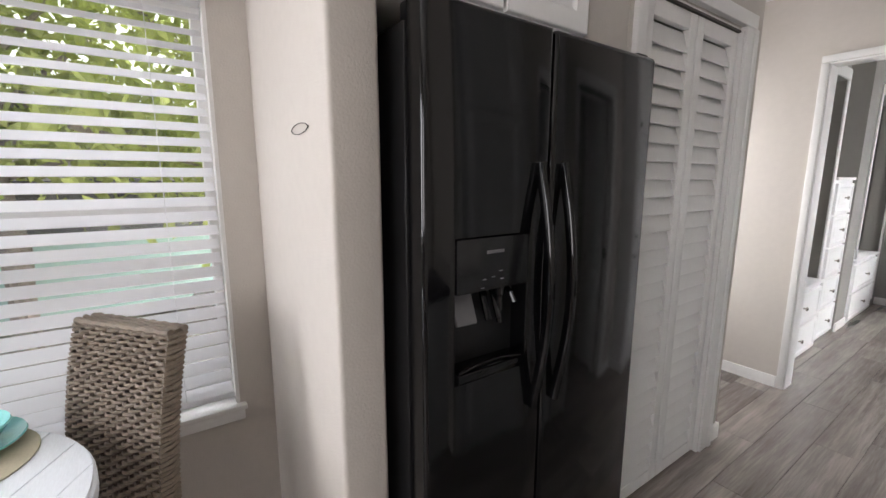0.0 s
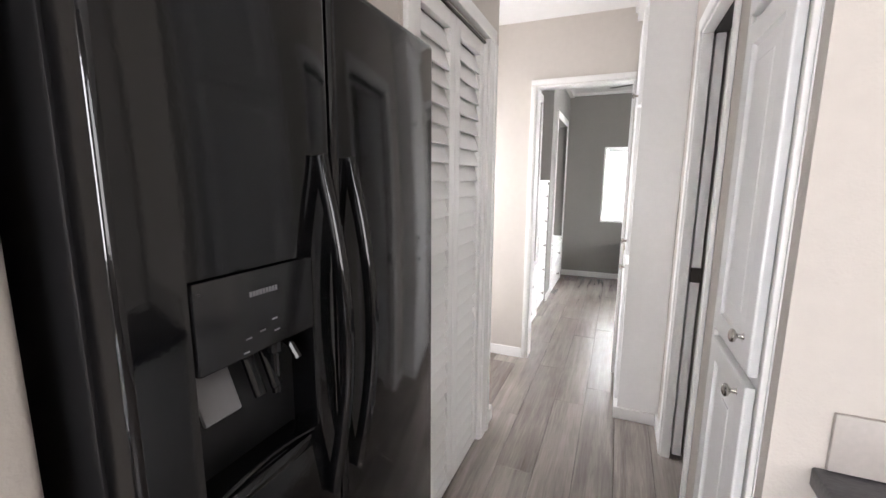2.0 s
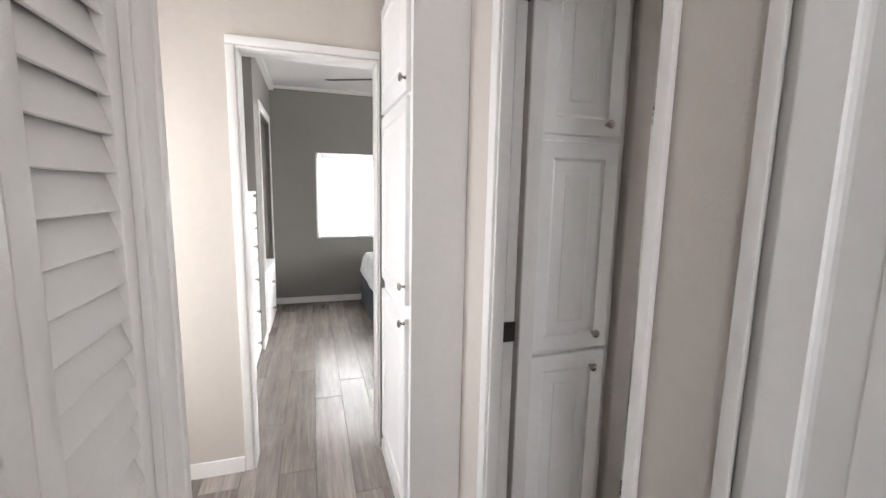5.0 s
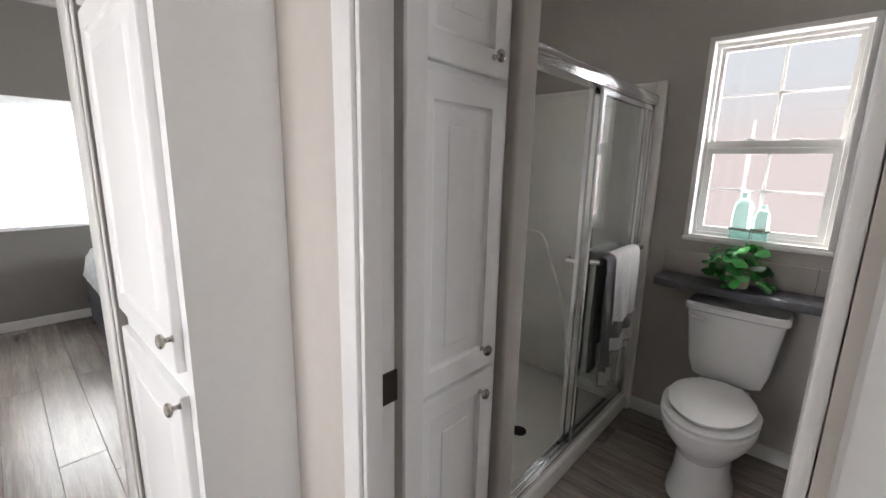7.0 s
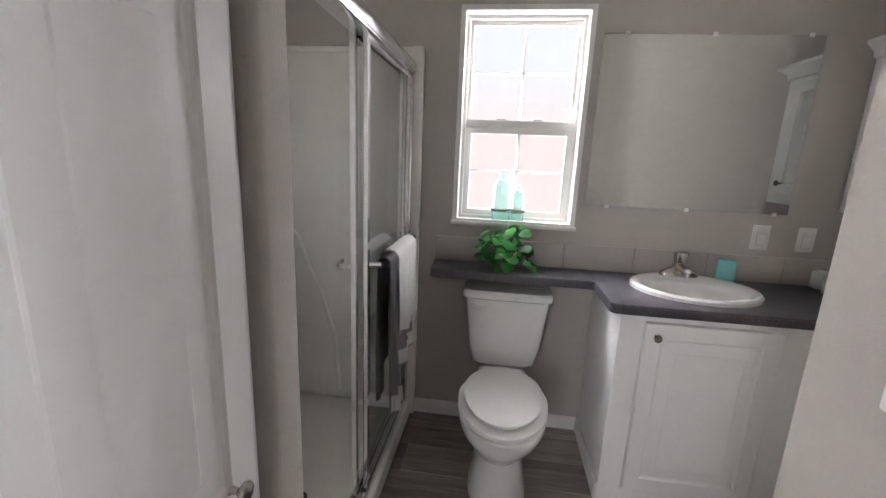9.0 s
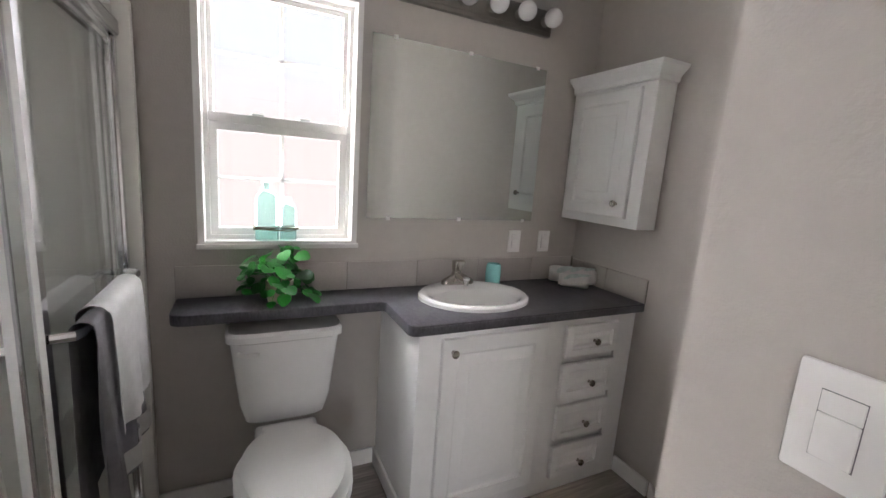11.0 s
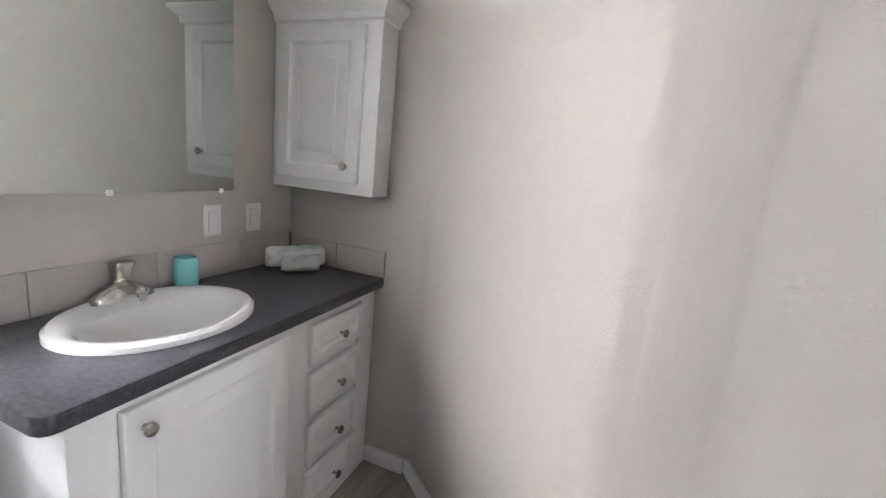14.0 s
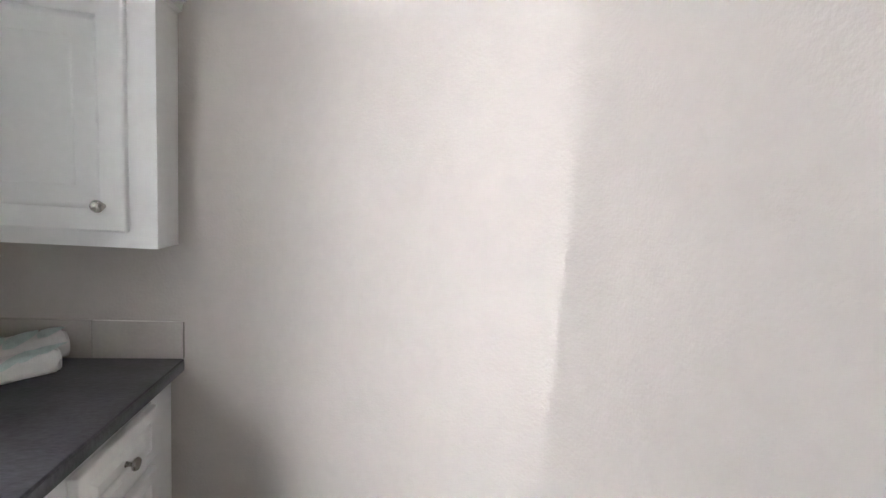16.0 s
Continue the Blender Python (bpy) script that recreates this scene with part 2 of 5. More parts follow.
# The outside wall and sky are pure emission, graded from pink to pale blue.
BATH_GLOW = glow_backdrop("bath_outside_glow", (1.0, 0.87, 0.84), (0.93, 0.96, 1.0), 1.6, 2.15, 1.0)
# Self-lit board for the far yard; it also brightens leaves and slats.
YARD_GLOW = material("yard_distance_glow", (0.7, 0.7, 0.7), 0.9, vary=0.05, scale=0.2, emit=2.0, emit_colour=(0.95, 0.98, 0.94))
# Emission stands in for daylight, strong enough to throw glare on the floor.
BED_GLOW = material("bedroom_outside_glow", (0.7, 0.7, 0.7), 0.9, vary=0.02, scale=0.8, emit=140.0, emit_colour=(0.97, 1.0, 0.98))

# ---- mesh tools; all shapes are given in world metres ----
ORIGIN = {}


def thing(name, at, label, category, group="", kind=""):
    ob = new(name)
    ob.empty_display_size = 0.05
    ob.location = at
    ORIGIN[ob.name] = Vector(at)
    return tagged(ob, label, category, group, kind)


def smooth(me, angle=0.6):
    me.polygons.foreach_set("use_smooth", [True] * len(me.polygons))
    me.set_sharp_from_angle(angle=angle)


def part(name, bm, mat, parent=None, label="", flat=False):
    at = ORIGIN[parent.name] if parent else Vector((0, 0, 0))
    bm.transform(Matrix.Translation(-at))
    me = bpy.data.meshes.new(name)
    bmesh.ops.recalc_face_normals(bm, faces=bm.faces[:])
    bm.to_mesh(me)
    bm.free()
    me.materials.append(mat)
    if not flat:
        smooth(me)
    ob = new(name, me)
    if parent:
        ob.parent = parent
    ORIGIN[ob.name] = at
    return tagged(ob, label) if label else ob


def solid(name, bm, mat, label, category="", kind="structure", group=""):
    ob = part(name, bm, mat)
    return tagged(ob, label, category, group, kind)


def box(x0, x1, y0, y1, z0, z1, r=0.0, seg=2, bm=None):
    one = bmesh.new()
    bmesh.ops.create_cube(one, size=1.0)
    one.transform(Matrix.Translation(((x0 + x1) / 2, (y0 + y1) / 2, (z0 + z1) / 2)) @ Matrix.Diagonal((abs(x1 - x0), abs(y1 - y0), abs(z1 - z0), 1)))
    if r:
        bmesh.ops.bevel(one, geom=one.edges[:], offset=r, segments=seg, profile=0.5, affect="EDGES")
    return one if bm is None else merge(bm, one)


def merge(bm, other):
    me = bpy.data.meshes.new("m")
    other.to_mesh(me)
    other.free()
    bm.from_mesh(me)
    bpy.data.meshes.remove(me)
    return bm


def boxes(*rows, r=0.0):
    bm = bmesh.new()
    for row in rows:
        box(*row, r=r, bm=bm)
    return bm


def ring_x(x0, x1, y0, y1, z0, z1, w, r=0.002):
    """A rectangular frame of bar width w in a wall that looks along x."""
    return boxes((x0, x1, y0, y0 + w, z0, z1), (x0, x1, y1 - w, y1, z0, z1), (x0, x1, y0 + w, y1 - w, z0, z0 + w), (x0, x1, y0 + w, y1 - w, z1 - w, z1), r=0)


def prism(points, z0, z1):
    bm = bmesh.new()
    low = [bm.verts.new((x, y, z0)) for x, y in points]
    face = bm.faces.new(low)
    up = bmesh.ops.extrude_face_region(bm, geom=[face])["geom"]
    bmesh.ops.translate(bm, vec=(0, 0, z1 - z0), verts=[v for v in up if isinstance(v, bmesh.types.BMVert)])
    return bm


def round_uprights(bm, at, r, seg=5):
    """Rounds the upright edges that stand at the given (x, y) places."""
    picked = []
    for e in bm.edges:
        a, b = e.verts[0].co, e.verts[1].co
        if abs(a.z - b.z) > 0.05 and (a.xy - b.xy).length < 1e-4 and any((a.xy - Vector(p)).length < 0.004 for p in at):
            picked.append(e)
    bmesh.ops.bevel(bm, geom=picked, offset=r, segments=seg, profile=0.5, affect="EDGES")
    return bm


def lathe(profile, seg=24, m=None, cap=True):
    """A turned solid about local z from (radius, z) pairs."""
    bm = bmesh.new()
    rings = []
    for r, z in profile:
        rings.append([bm.verts.new((r * math.cos(a), r * math.sin(a), z)) for a in (2 * math.pi * i / seg for i in range(seg))])
    for p, q in zip(rings, rings[1:]):
        for i in range(seg):
            j = (i + 1) % seg
            bm.faces.new((p[i], p[j], q[j], q[i]))
    if cap:
        bm.faces.new(rings[0][::-1])
        bm.faces.new(rings[-1])
    if m is not None:
        bm.transform(m)
    return bm


def tube(points, radius, seg=8, flat=1.0, up=(0, 0, 1)):
    """A swept bar along points; flat squeezes its section across 'up'."""
    bm = bmesh.new()
    pts = [Vector(p) for p in points]
    rings = []
    for i, p in enumerate(pts):
        d = (pts[min(i + 1, len(pts) - 1)] - pts[max(i - 1, 0)]).normalized()
        side = d.cross(Vector(up))
        side = side.normalized() if side.length > 1e-5 else Vector((1, 0, 0))
        top = side.cross(d).normalized()
        rings.append([bm.verts.new(p + side * radius * flat * math.cos(a) + top * radius * math.sin(a)) for a in (2 * math.pi * k / seg for k in range(seg))])
    for p, q in zip(rings, rings[1:]):
        for i in range(seg):
            j = (i + 1) % seg
            bm.faces.new((p[i], p[j], q[j], q[i]))
    bm.faces.new(rings[0][::-1])
    bm.faces.new(rings[-1])
    return bm


def loft(rings):
    """A skin over rings of equally many points, closed at both ends."""
    bm = bmesh.new()
    vs = [[bm.verts.new(p) for p in ring] for ring in rings]
    for p, q in zip(vs, vs[1:]):
        for i in range(len(p)):
            j = (i + 1) % len(p)
            bm.faces.new((p[i], p[j], q[j], q[i]))
    bm.faces.new(vs[0][::-1])
    bm.faces.new(vs[-1])
    return bm


def panel_front(w, h, t=0.019, rail=0.055, m=None):
    """A raised-panel front: stands on local z = 0, looks along local -y."""
    bm = bmesh.new()
    slope = min(0.043, 0.55 * (min(w, h) / 2 - rail - 0.012))
    steps = ((0.0, 0.0), (0.0, -t + 0.005), (0.0015, -t + 0.0015), (0.005, -t), (rail, -t), (rail + 0.0025, -t + 0.004), (rail + 0.007, -t + 0.0075), (rail + 0.012, -t + 0.009),
             (rail + 0.010 + slope, -t + 0.003), (rail + 0.013 + slope, -t + 0.0012), (rail + 0.018 + slope, -t + 0.0006))
    rings = []
    for inset, y in steps:
        x = w / 2 - inset
        rings.append([bm.verts.new(p) for p in ((-x, y, inset), (x, y, inset), (x, y, h - inset), (-x, y, h - inset))])
    for p, q in zip(rings, rings[1:]):
        for i in range(4):
            j = (i + 1) % 4
            bm.faces.new((p[i], p[j], q[j], q[i]))
    bm.faces.new(rings[0][::-1])
    bm.faces.new(rings[-1])
    if m is not None:
        bm.transform(m)
    return bm


KNOB = ((0.0055, 0.0), (0.0075, 0.001), (0.0055, 0.004), (0.005, 0.012), (0.009, 0.016), (0.0145, 0.019), (0.0155, 0.023), (0.0135, 0.027), (0.007, 0.0295), (0.0005, 0.030))


def knob(at, facing, parent):
    """A turned knob whose foot is at the place and which stands out along facing."""
    turn = Vector(facing).to_track_quat("Z", "Y").to_matrix().to_4x4()
    return part("knob", lathe(KNOB, 20, Matrix.Translation(at) @ turn), M_NICKEL, parent, "round brushed nickel knob")


def front(name, parent, w, h, at, rz, mat, rail=0.055, knob_at=None):
    """A cabinet front centred on at (its foot), turned rz; rz 0 looks to -y, -90 to -x, 180 to +y, 90 to +x."""
    door = part(name, panel_front(w, h, rail=rail, m=pose(*at, 0, 0, rz)), mat, parent)
    smooth(door.data, 0.3)
    if knob_at:
        a = radians(rz)
        out = Vector((math.sin(a), -math.cos(a), 0))
        knob(Vector(knob_at) + out * 0.018, out, door)
    return door


# ---- setting: floor, walls, ceilings ----
CEIL = 2.49
solid("floor", box(-1.75, 2.2, -3.1, 6.45, -0.12, -0.006), M_SUBFLOOR, "dark subfloor under grey-brown vinyl planks", "floor")
solid("ceiling_hall", box(-1.75, 2.2, -3.1, 3.18, CEIL, CEIL + 0.1), M_CEIL, "white textured ceiling of hall, kitchen and bathroom", "ceiling")
solid("ceiling_bedroom", box(-1.75, 2.2, 3.18, 6.45, 2.59, 2.69), M_CEIL, "white textured bedroom ceiling", "ceiling")

NW = (-1.02, -0.012, 0.565, 1.95)
# The southernmost opening is assumed, out of view, for the kitchen side lamp.
solid("wall_west", boxes((-1.75, -1.6, -3.1, -2.55, 0, CEIL), (-1.75, -1.6, -2.55, -1.45, 0, 0.85), (-1.75, -1.6, -2.55, -1.45, 2.05, CEIL), (-1.75, -1.6, -1.45, NW[0], 0, CEIL), (-1.75, -1.6, NW[1], 2.37, 0, CEIL), (-1.75, -1.6, NW[0], NW[1], 0, NW[2]),
                         (-1.75, -1.6, NW[0], NW[1], NW[3], CEIL), (-1.75, -1.6, 3.0, 6.45, 0, 2.59), (-1.75, -1.6, 2.37, 3.0, 0, 0.45),
                         (-1.75, -1.6, 2.37, 3.0, 2.02, CEIL)), M_WALL, "greige painted outer wall with window openings", "wall")
# Opening out of view, added for the rear kitchen lamp.
solid("wall_kitchen_rear", boxes((-1.6, -0.4, -3.1, -2.98, 0, CEIL), (1.6, 2.06, -3.1, -2.98, 0, CEIL), (-0.4, 1.6, -3.1, -2.98, 0, 0.82),
                                 (-0.4, 1.6, -3.1, -2.98, 2.08, CEIL)), M_WALL, "greige painted kitchen wall with an added light opening", "wall")
stub = box(-1.6, -0.855, 0.106, 0.224, 0, CEIL)
round_uprights(stub, [(-0.855, 0.106), (-0.855, 0.224)], 0.012)
solid("wall_stub", stub, M_WALL, "greige wall stub with rounded corners beside the refrigerator", "wall")
solid("wall_closet_front", boxes((-0.965, -0.865, 1.14, 1.212, 0, CEIL), (-0.965, -0.865, 1.212, 1.972, 2.035, CEIL), (-0.965, -0.865, 1.972, 2.195, 0, CEIL),
                                 (-0.93, -0.868, 0.92, 1.14, 1.76, CEIL), (-0.93, -0.87, 0.224, 0.92, 2.3, CEIL)), M_WALL, "greige wall round the louvered closet", "wall")
solid("wall_closet_sides", boxes((-1.6, -0.965, 1.14, 1.205, 0, CEIL), (-1.6, -0.965, 2.095, 2.195, 0, CEIL)), M_WALL, "greige side walls of the closet", "wall")
BD = (-0.834, -0.195, 2.053)
solid("wall_hall_end", boxes((-1.6, BD[0], 3.12, 3.24, 0, CEIL), (BD[1], 2.06, 3.12, 3.24, 0, CEIL), (BD[0], BD[1], 3.12, 3.24, BD[2], CEIL)), M_WALL,
      "greige hall end wall with bedroom doorway", "wall")
solid("wall_hall_right", boxes((0.05, 0.19, 1.385, 1.545, 0, CEIL), (0.12, 0.19, 1.545, 1.575, 0, CEIL), (0.05, 0.12, 1.545, 2.21, 2.035, CEIL), (0.12, 0.19, 1.575, 2.21, 2.035, CEIL), (0.05, 0.085, 2.21, 3.12, 0, CEIL), (0.15, 0.19, 2.21, 3.12, 0, CEIL)),
      M_WALL, "greige hall wall with the bathroom pocket doorway", "wall")
solid("wall_pantry_end", boxes((0.055, 0.62, 0.905, 0.945, 0, CEIL)), M_WALL, "greige kitchen wall beside the pantry", "wall")
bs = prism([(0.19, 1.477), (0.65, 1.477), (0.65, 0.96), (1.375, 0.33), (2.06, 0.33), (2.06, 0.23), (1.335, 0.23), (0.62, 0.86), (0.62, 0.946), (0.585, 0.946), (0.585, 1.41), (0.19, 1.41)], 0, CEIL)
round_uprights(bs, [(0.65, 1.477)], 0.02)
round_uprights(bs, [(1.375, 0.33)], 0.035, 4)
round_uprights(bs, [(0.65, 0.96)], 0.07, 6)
solid("wall_bath_south", bs, M_WALL_DIMMED, "greige bathroom wall with a slanted corner and rounded edge", "wall")
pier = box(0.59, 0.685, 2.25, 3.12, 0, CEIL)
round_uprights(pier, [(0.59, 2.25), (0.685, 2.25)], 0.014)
solid("wall_shower_side", pier, M_WALL_DIMMED, "greige wall end beside the shower", "wall")
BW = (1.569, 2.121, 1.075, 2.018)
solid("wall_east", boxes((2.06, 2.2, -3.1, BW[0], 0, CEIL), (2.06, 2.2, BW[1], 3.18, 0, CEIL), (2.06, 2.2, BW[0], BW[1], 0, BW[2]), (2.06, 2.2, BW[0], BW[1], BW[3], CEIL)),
      M_WALL_DIMMED, "greige outer bathroom wall with window opening", "wall")
# Opening out of view, assumed for the lamp that brightens the floor.
solid("wall_bedroom_east", boxes((2.2, 2.3, 3.18, 3.42, 0, 2.59), (2.2, 2.3, 4.55, 6.45, 0, 2.59), (2.2, 2.3, 3.42, 4.55, 0, 0.75), (2.2, 2.3, 3.42, 4.55, 1.95, 2.59)), M_BEDWALL, "grey bedroom wall with window opening", "wall")
VW = (-0.465, 0.42, 0.81, 1.86)
solid("wall_bedroom_far", boxes((-1.6, VW[0], 6.335, 6.45, 0, 2.59), (VW[1], 2.2, 6.335, 6.45, 0, 2.59), (VW[0], VW[1], 6.335, 6.45, 0, VW[2]), (VW[0], VW[1], 6.335, 6.45, VW[3], 2.59)),
      M_BEDWALL, "grey bedroom wall with window opening", "wall")
solid("wall_bedroom_near", boxes((-1.6, BD[0] - 0.001, 3.241, 3.25, 0, 2.59), (BD[1] + 0.001, 2.2, 3.241, 3.25, 0, 2.59), (BD[0], BD[1], 3.241, 3.25, BD[2] + 0.02, 2.59)), M_BEDWALL, "grey bedroom side of the doorway wall", "wall")
# bedroom closet wall with two wardrobe openings
solid("wall_bedroom_closet", boxes((-1.10, -0.99, 3.25, 4.20, 2.12, 2.59), (-1.50, -0.99, 4.20, 4.255, 0, 2.59), (-1.50, -1.42, 4.255, 4.80, 0, 2.59), (-1.50, -0.96, 4.80, 5.12, 0, 2.59),
                                   (-1.10, -0.96, 5.12, 6.12, 2.12, 2.59), (-1.10, -0.96, 6.12, 6.335, 0, 2.59)), M_BEDWALL, "grey bedroom wall with wardrobe openings and a drawer niche", "wall")

# ---- setting: baseboards and door trim ----
BB = 0.078


def baseboard(name, x0, x1, y0, y1, label="white wooden baseboard"):
    bm = box(x0, x1, y0, y1, 0.0, BB)
    top = [e for e in bm.edges if all(abs(v.co.z - BB) < 1e-5 for v in e.verts)]
    bmesh.ops.bevel(bm, geom=top, offset=0.006, segments=2, profile=0.5, affect="EDGES")
    return solid(name, bm, M_TRIM, label, "baseboard")


baseboard("baseboard_end", -1.6, -0.875, 3.106, 3.12)
baseboard("baseboard_hall", 0.036, 0.05, 2.275, 2.488)
baseboard("baseboard_closet", -0.865, -0.845, 2.085, 2.195)
baseboard("baseboard_closet_side", -1.6, -0.851, 2.195, 2.209)
baseboard("baseboard_nook", -1.6, -1.586, -3.0, 0.092)
baseboard("baseboard_stub", -1.6, -0.855, 0.092, 0.106)
baseboard("baseboard_far", -1.6, 2.2, 6.321, 6.335)
baseboard("baseboard_wardrobe", -0.96, -0.946, 4.80, 5.12)
baseboard("baseboard_toilet", 2.046, 2.06, 1.432, 2.31)
baseboard("baseboard_switch_wall", 0.19, 0.65, 1.477, 1.49)
baseboard("baseboard_vanity_side", 1.40, 1.592, 0.33, 0.344)
d0, d1 = Vector((1.375, 0.33)), Vector((0.65, 0.96))
n2 = Vector((d1 - d0).normalized())
o2 = Vector((-n2.y, n2.x)) * -0.014
solid("baseboard_slant", prism([tuple(d0 + n2 * -0.02), tuple(d1), tuple(d1 + o2), tuple(d0 + o2 + n2 * -0.02)], 0, BB), M_TRIM, "white wooden baseboard on the slanted wall", "baseboard")
baseboard("baseboard_return", 0.65, 0.664, 0.97, 1.49)


def casing(name, strips, label):
    return solid(name, boxes(*strips, r=0.004), M_TRIM, label, "door frame")


casing("trim_closet", ((-0.866, -0.845, 1.16, 1.215, 0, 2.034), (-0.866, -0.838, 1.972, 2.08, 0, 2.034), (-0.866, -0.832, 2.05, 2.083, 0, 2.033), (-0.866, -0.838, 1.16, 2.08, 2.036, 2.094),
                       (-0.96, -0.846, 1.9565, 1.971, 0, 2.014), (-0.96, -0.868, 1.2125, 1.2235, 0, 2.014), (-0.96, -0.868, 1.2125, 1.971, 2.016, 2.034)), "white casing round the louvered closet doors")
casing("trim_bedroom_door", ((-0.872, -0.834, 3.105, 3.119, 0, 2.052), (-0.872, -0.19, 3.104, 3.119, 2.054, 2.092), (-0.196, -0.188, 3.105, 3.119, 0, 2.052),
                             (-0.833, -0.823, 3.112, 3.245, 0, 2.04), (-0.206, -0.197, 3.112, 3.245, 0, 2.04), (-0.833, -0.197, 3.112, 3.245, 2.041, 2.0525)), "white casing round the bedroom doorway")
casing("trim_bath_door", ((0.034, 0.049, 2.213, 2.268, 0, 2.034), (0.034, 0.049, 1.538, 1.566, 0, 2.034), (0.033, 0.049, 1.538, 2.268, 2.036, 2.092),
                          (0.042, 0.086, 2.198, 2.211, 0, 2.016), (0.146, 0.20, 2.198, 2.211, 0, 2.016), (0.050, 0.118, 1.546, 1.563, 0, 2.016), (0.122, 0.20, 1.576, 1.592, 0, 2.016),
                          (0.042, 0.086, 1.567, 2.21, 2.018, 2.034), (0.146, 0.20, 1.594, 2.21, 2.018, 2.034), (0.191, 0.204, 1.522, 1.574, 0, 2.09)), "white split casing of the bathroom pocket doorway")

# ---- hall and kitchen things ----
pd = thing("door_bath_pocket", (0.117, 2.4, 0), "white pocket door slid into the wall", "door", kind="structure")
part("door_leaf", box(0.098, 0.136, 2.222, 2.82, 0.012, 2.02, 0.002), M_TRIM, pd)
part("latch", boxes((0.094, 0.139, 2.2175, 2.226, 0.915, 0.985)), M_DARKMETAL, pd, "dark bronze latch plate")
solid("trim_pocket_track", box(0.088, 0.144, 1.59, 2.3, 2.022, 2.034), M_DARK, "dark track slot over the pocket door", "door track")


def louver_door(y0, y1, knob_side=None):
    ob = thing("louver_door", (-0.875, (y0 + y1) / 2, 0), "white painted louvered bifold closet door panel", "closet door", "bifold closet doors")
    x0, x1, z0, z1 = -0.891, -0.863, 0.018, 2.005
    sw = 0.054
    for a, b in ((y0, y0 + sw), (y1 - sw, y1)):
        part("stile", box(x0, x1, a, b, z0, z1, 0.003), M_TRIM, ob)
    part("rail", box(x0, x1, y0 + sw, y1 - sw, z0, z0 + 0.06, 0.003), M_TRIM, ob)
    part("rail", box(x0, x1, y0 + sw, y1 - sw, z1 - 0.06, z1, 0.003), M_TRIM, ob)
    me = None
    z = z0 + 0.10
    while z < z1 - 0.07:
        slat = box(-0.0045, 0.0045, -(y1 - y0) / 2 + sw * 0.55, (y1 - y0) / 2 - sw * 0.55, -0.0415, 0.0415, 0.003)
        slat.transform(pose(-0.8805, (y0 + y1) / 2, z, 0, -17, 0))
        if me is None:
            first = part("louver_slat", slat, M_TRIM, ob)
            me, base = first.data, z
        else:
            slat.free()
            s = new("louver_slat", me)
            s.parent, s.location = ob, (0, 0, z - base)
        z += 0.0685
    return ob


louver_door(1.227, 1.588)
louver_door(1.591, 1.953)
solid("trim_closet_track", box(-0.895, -0.855, 1.227, 1.953, 2.007, 2.015), M_DARKMETAL, "dark metal bifold door track", "door track")

# refrigerator
fr = thing("refrigerator", (-1.15, 0.66, 0), "glossy black side-by-side refrigerator with water dispenser", "refrigerator")
part("body", box(-1.52, -0.818, 0.262, 1.108, 0.02, 1.715, 0.006), M_FRIDGE_DARK, fr)


def hinge(y):
    part("hinge_cover", boxes((-0.86, -0.765, y - 0.03, y + 0.03, 1.715, 1.762), r=0.006), M_FRIDGE_DARK, fr)


hinge(0.305)
hinge(1.07)
part("kick_grille", boxes(*[(-0.80, -0.785, 0.275, 1.10, 0.02 + i * 0.011, 0.026 + i * 0.011) for i in range(4)]), M_FRIDGE_DARK, fr)
DY = (0.261, 0.643)
CY, CZ = (0.343, 0.577), (0.895, 1.252)


def freezer_door():
    bm = bmesh.new()
    ys, zs = (DY[0], CY[0], CY[1], DY[1]), (0.068, CZ[0], CZ[1], 1.75)
    v = [[bm.verts.new((-0.742, y, z)) for z in zs] for y in ys]
    faces = [bm.faces.new((v[i][j], v[i + 1][j], v[i + 1][j + 1], v[i][j + 1])) for i in range(3) for j in range(3) if (i, j) != (1, 1)]
    up = bmesh.ops.extrude_face_region(bm, geom=faces)["geom"]
    bmesh.ops.translate(bm, vec=(-0.062, 0, 0), verts=[w for w in up if isinstance(w, bmesh.types.BMVert)])
    edge = [e for e in bm.edges if all(w.co.x > -0.743 for w in e.verts) and (all(abs(w.co.y - DY[0]) < 1e-4 for w in e.verts) or all(abs(w.co.y - DY[1]) < 1e-4 for w in e.verts)
            or all(abs(w.co.z - 1.75) < 1e-4 for w in e.verts))]
    bmesh.ops.bevel(bm, geom=edge, offset=0.012, segments=4, profile=0.5, affect="EDGES")
    return bm


fd = part("freezer_door", freezer_door(), M_FRIDGE, fr)
part("fresh_food_door", box(-0.804, -0.742, 0.651, 1.108, 0.068, 1.75, 0.016, 4), M_FRIDGE, fr)
part("control_panel", box(-0.80, -0.7395, CY[0] + 0.004, CY[1] - 0.002, 1.118, CZ[1] - 0.003, 0.005), M_PANEL, fd, "dark grey dispenser control panel")
part("cavity_back", box(-0.803, -0.80, CY[0], CY[1], CZ[0], 1.118), M_FRIDGE_DARK, fd)
tray = part("drip_tray", box(-0.80, -0.732, CY[0] + 0.006, CY[1] - 0.006, CZ[0] + 0.002, CZ[0] + 0.03, 0.006), M_FRIDGE, fd)
part("tray_lip", tube([(-0.735, CY[0] + 0.01 + 0.2 * u, CZ[0] + 0.034 + 0.012 * math.sin(math.pi * u)) for u in (k / 8 for k in range(9))], 0.004, 8), M_FRIDGE, tray)


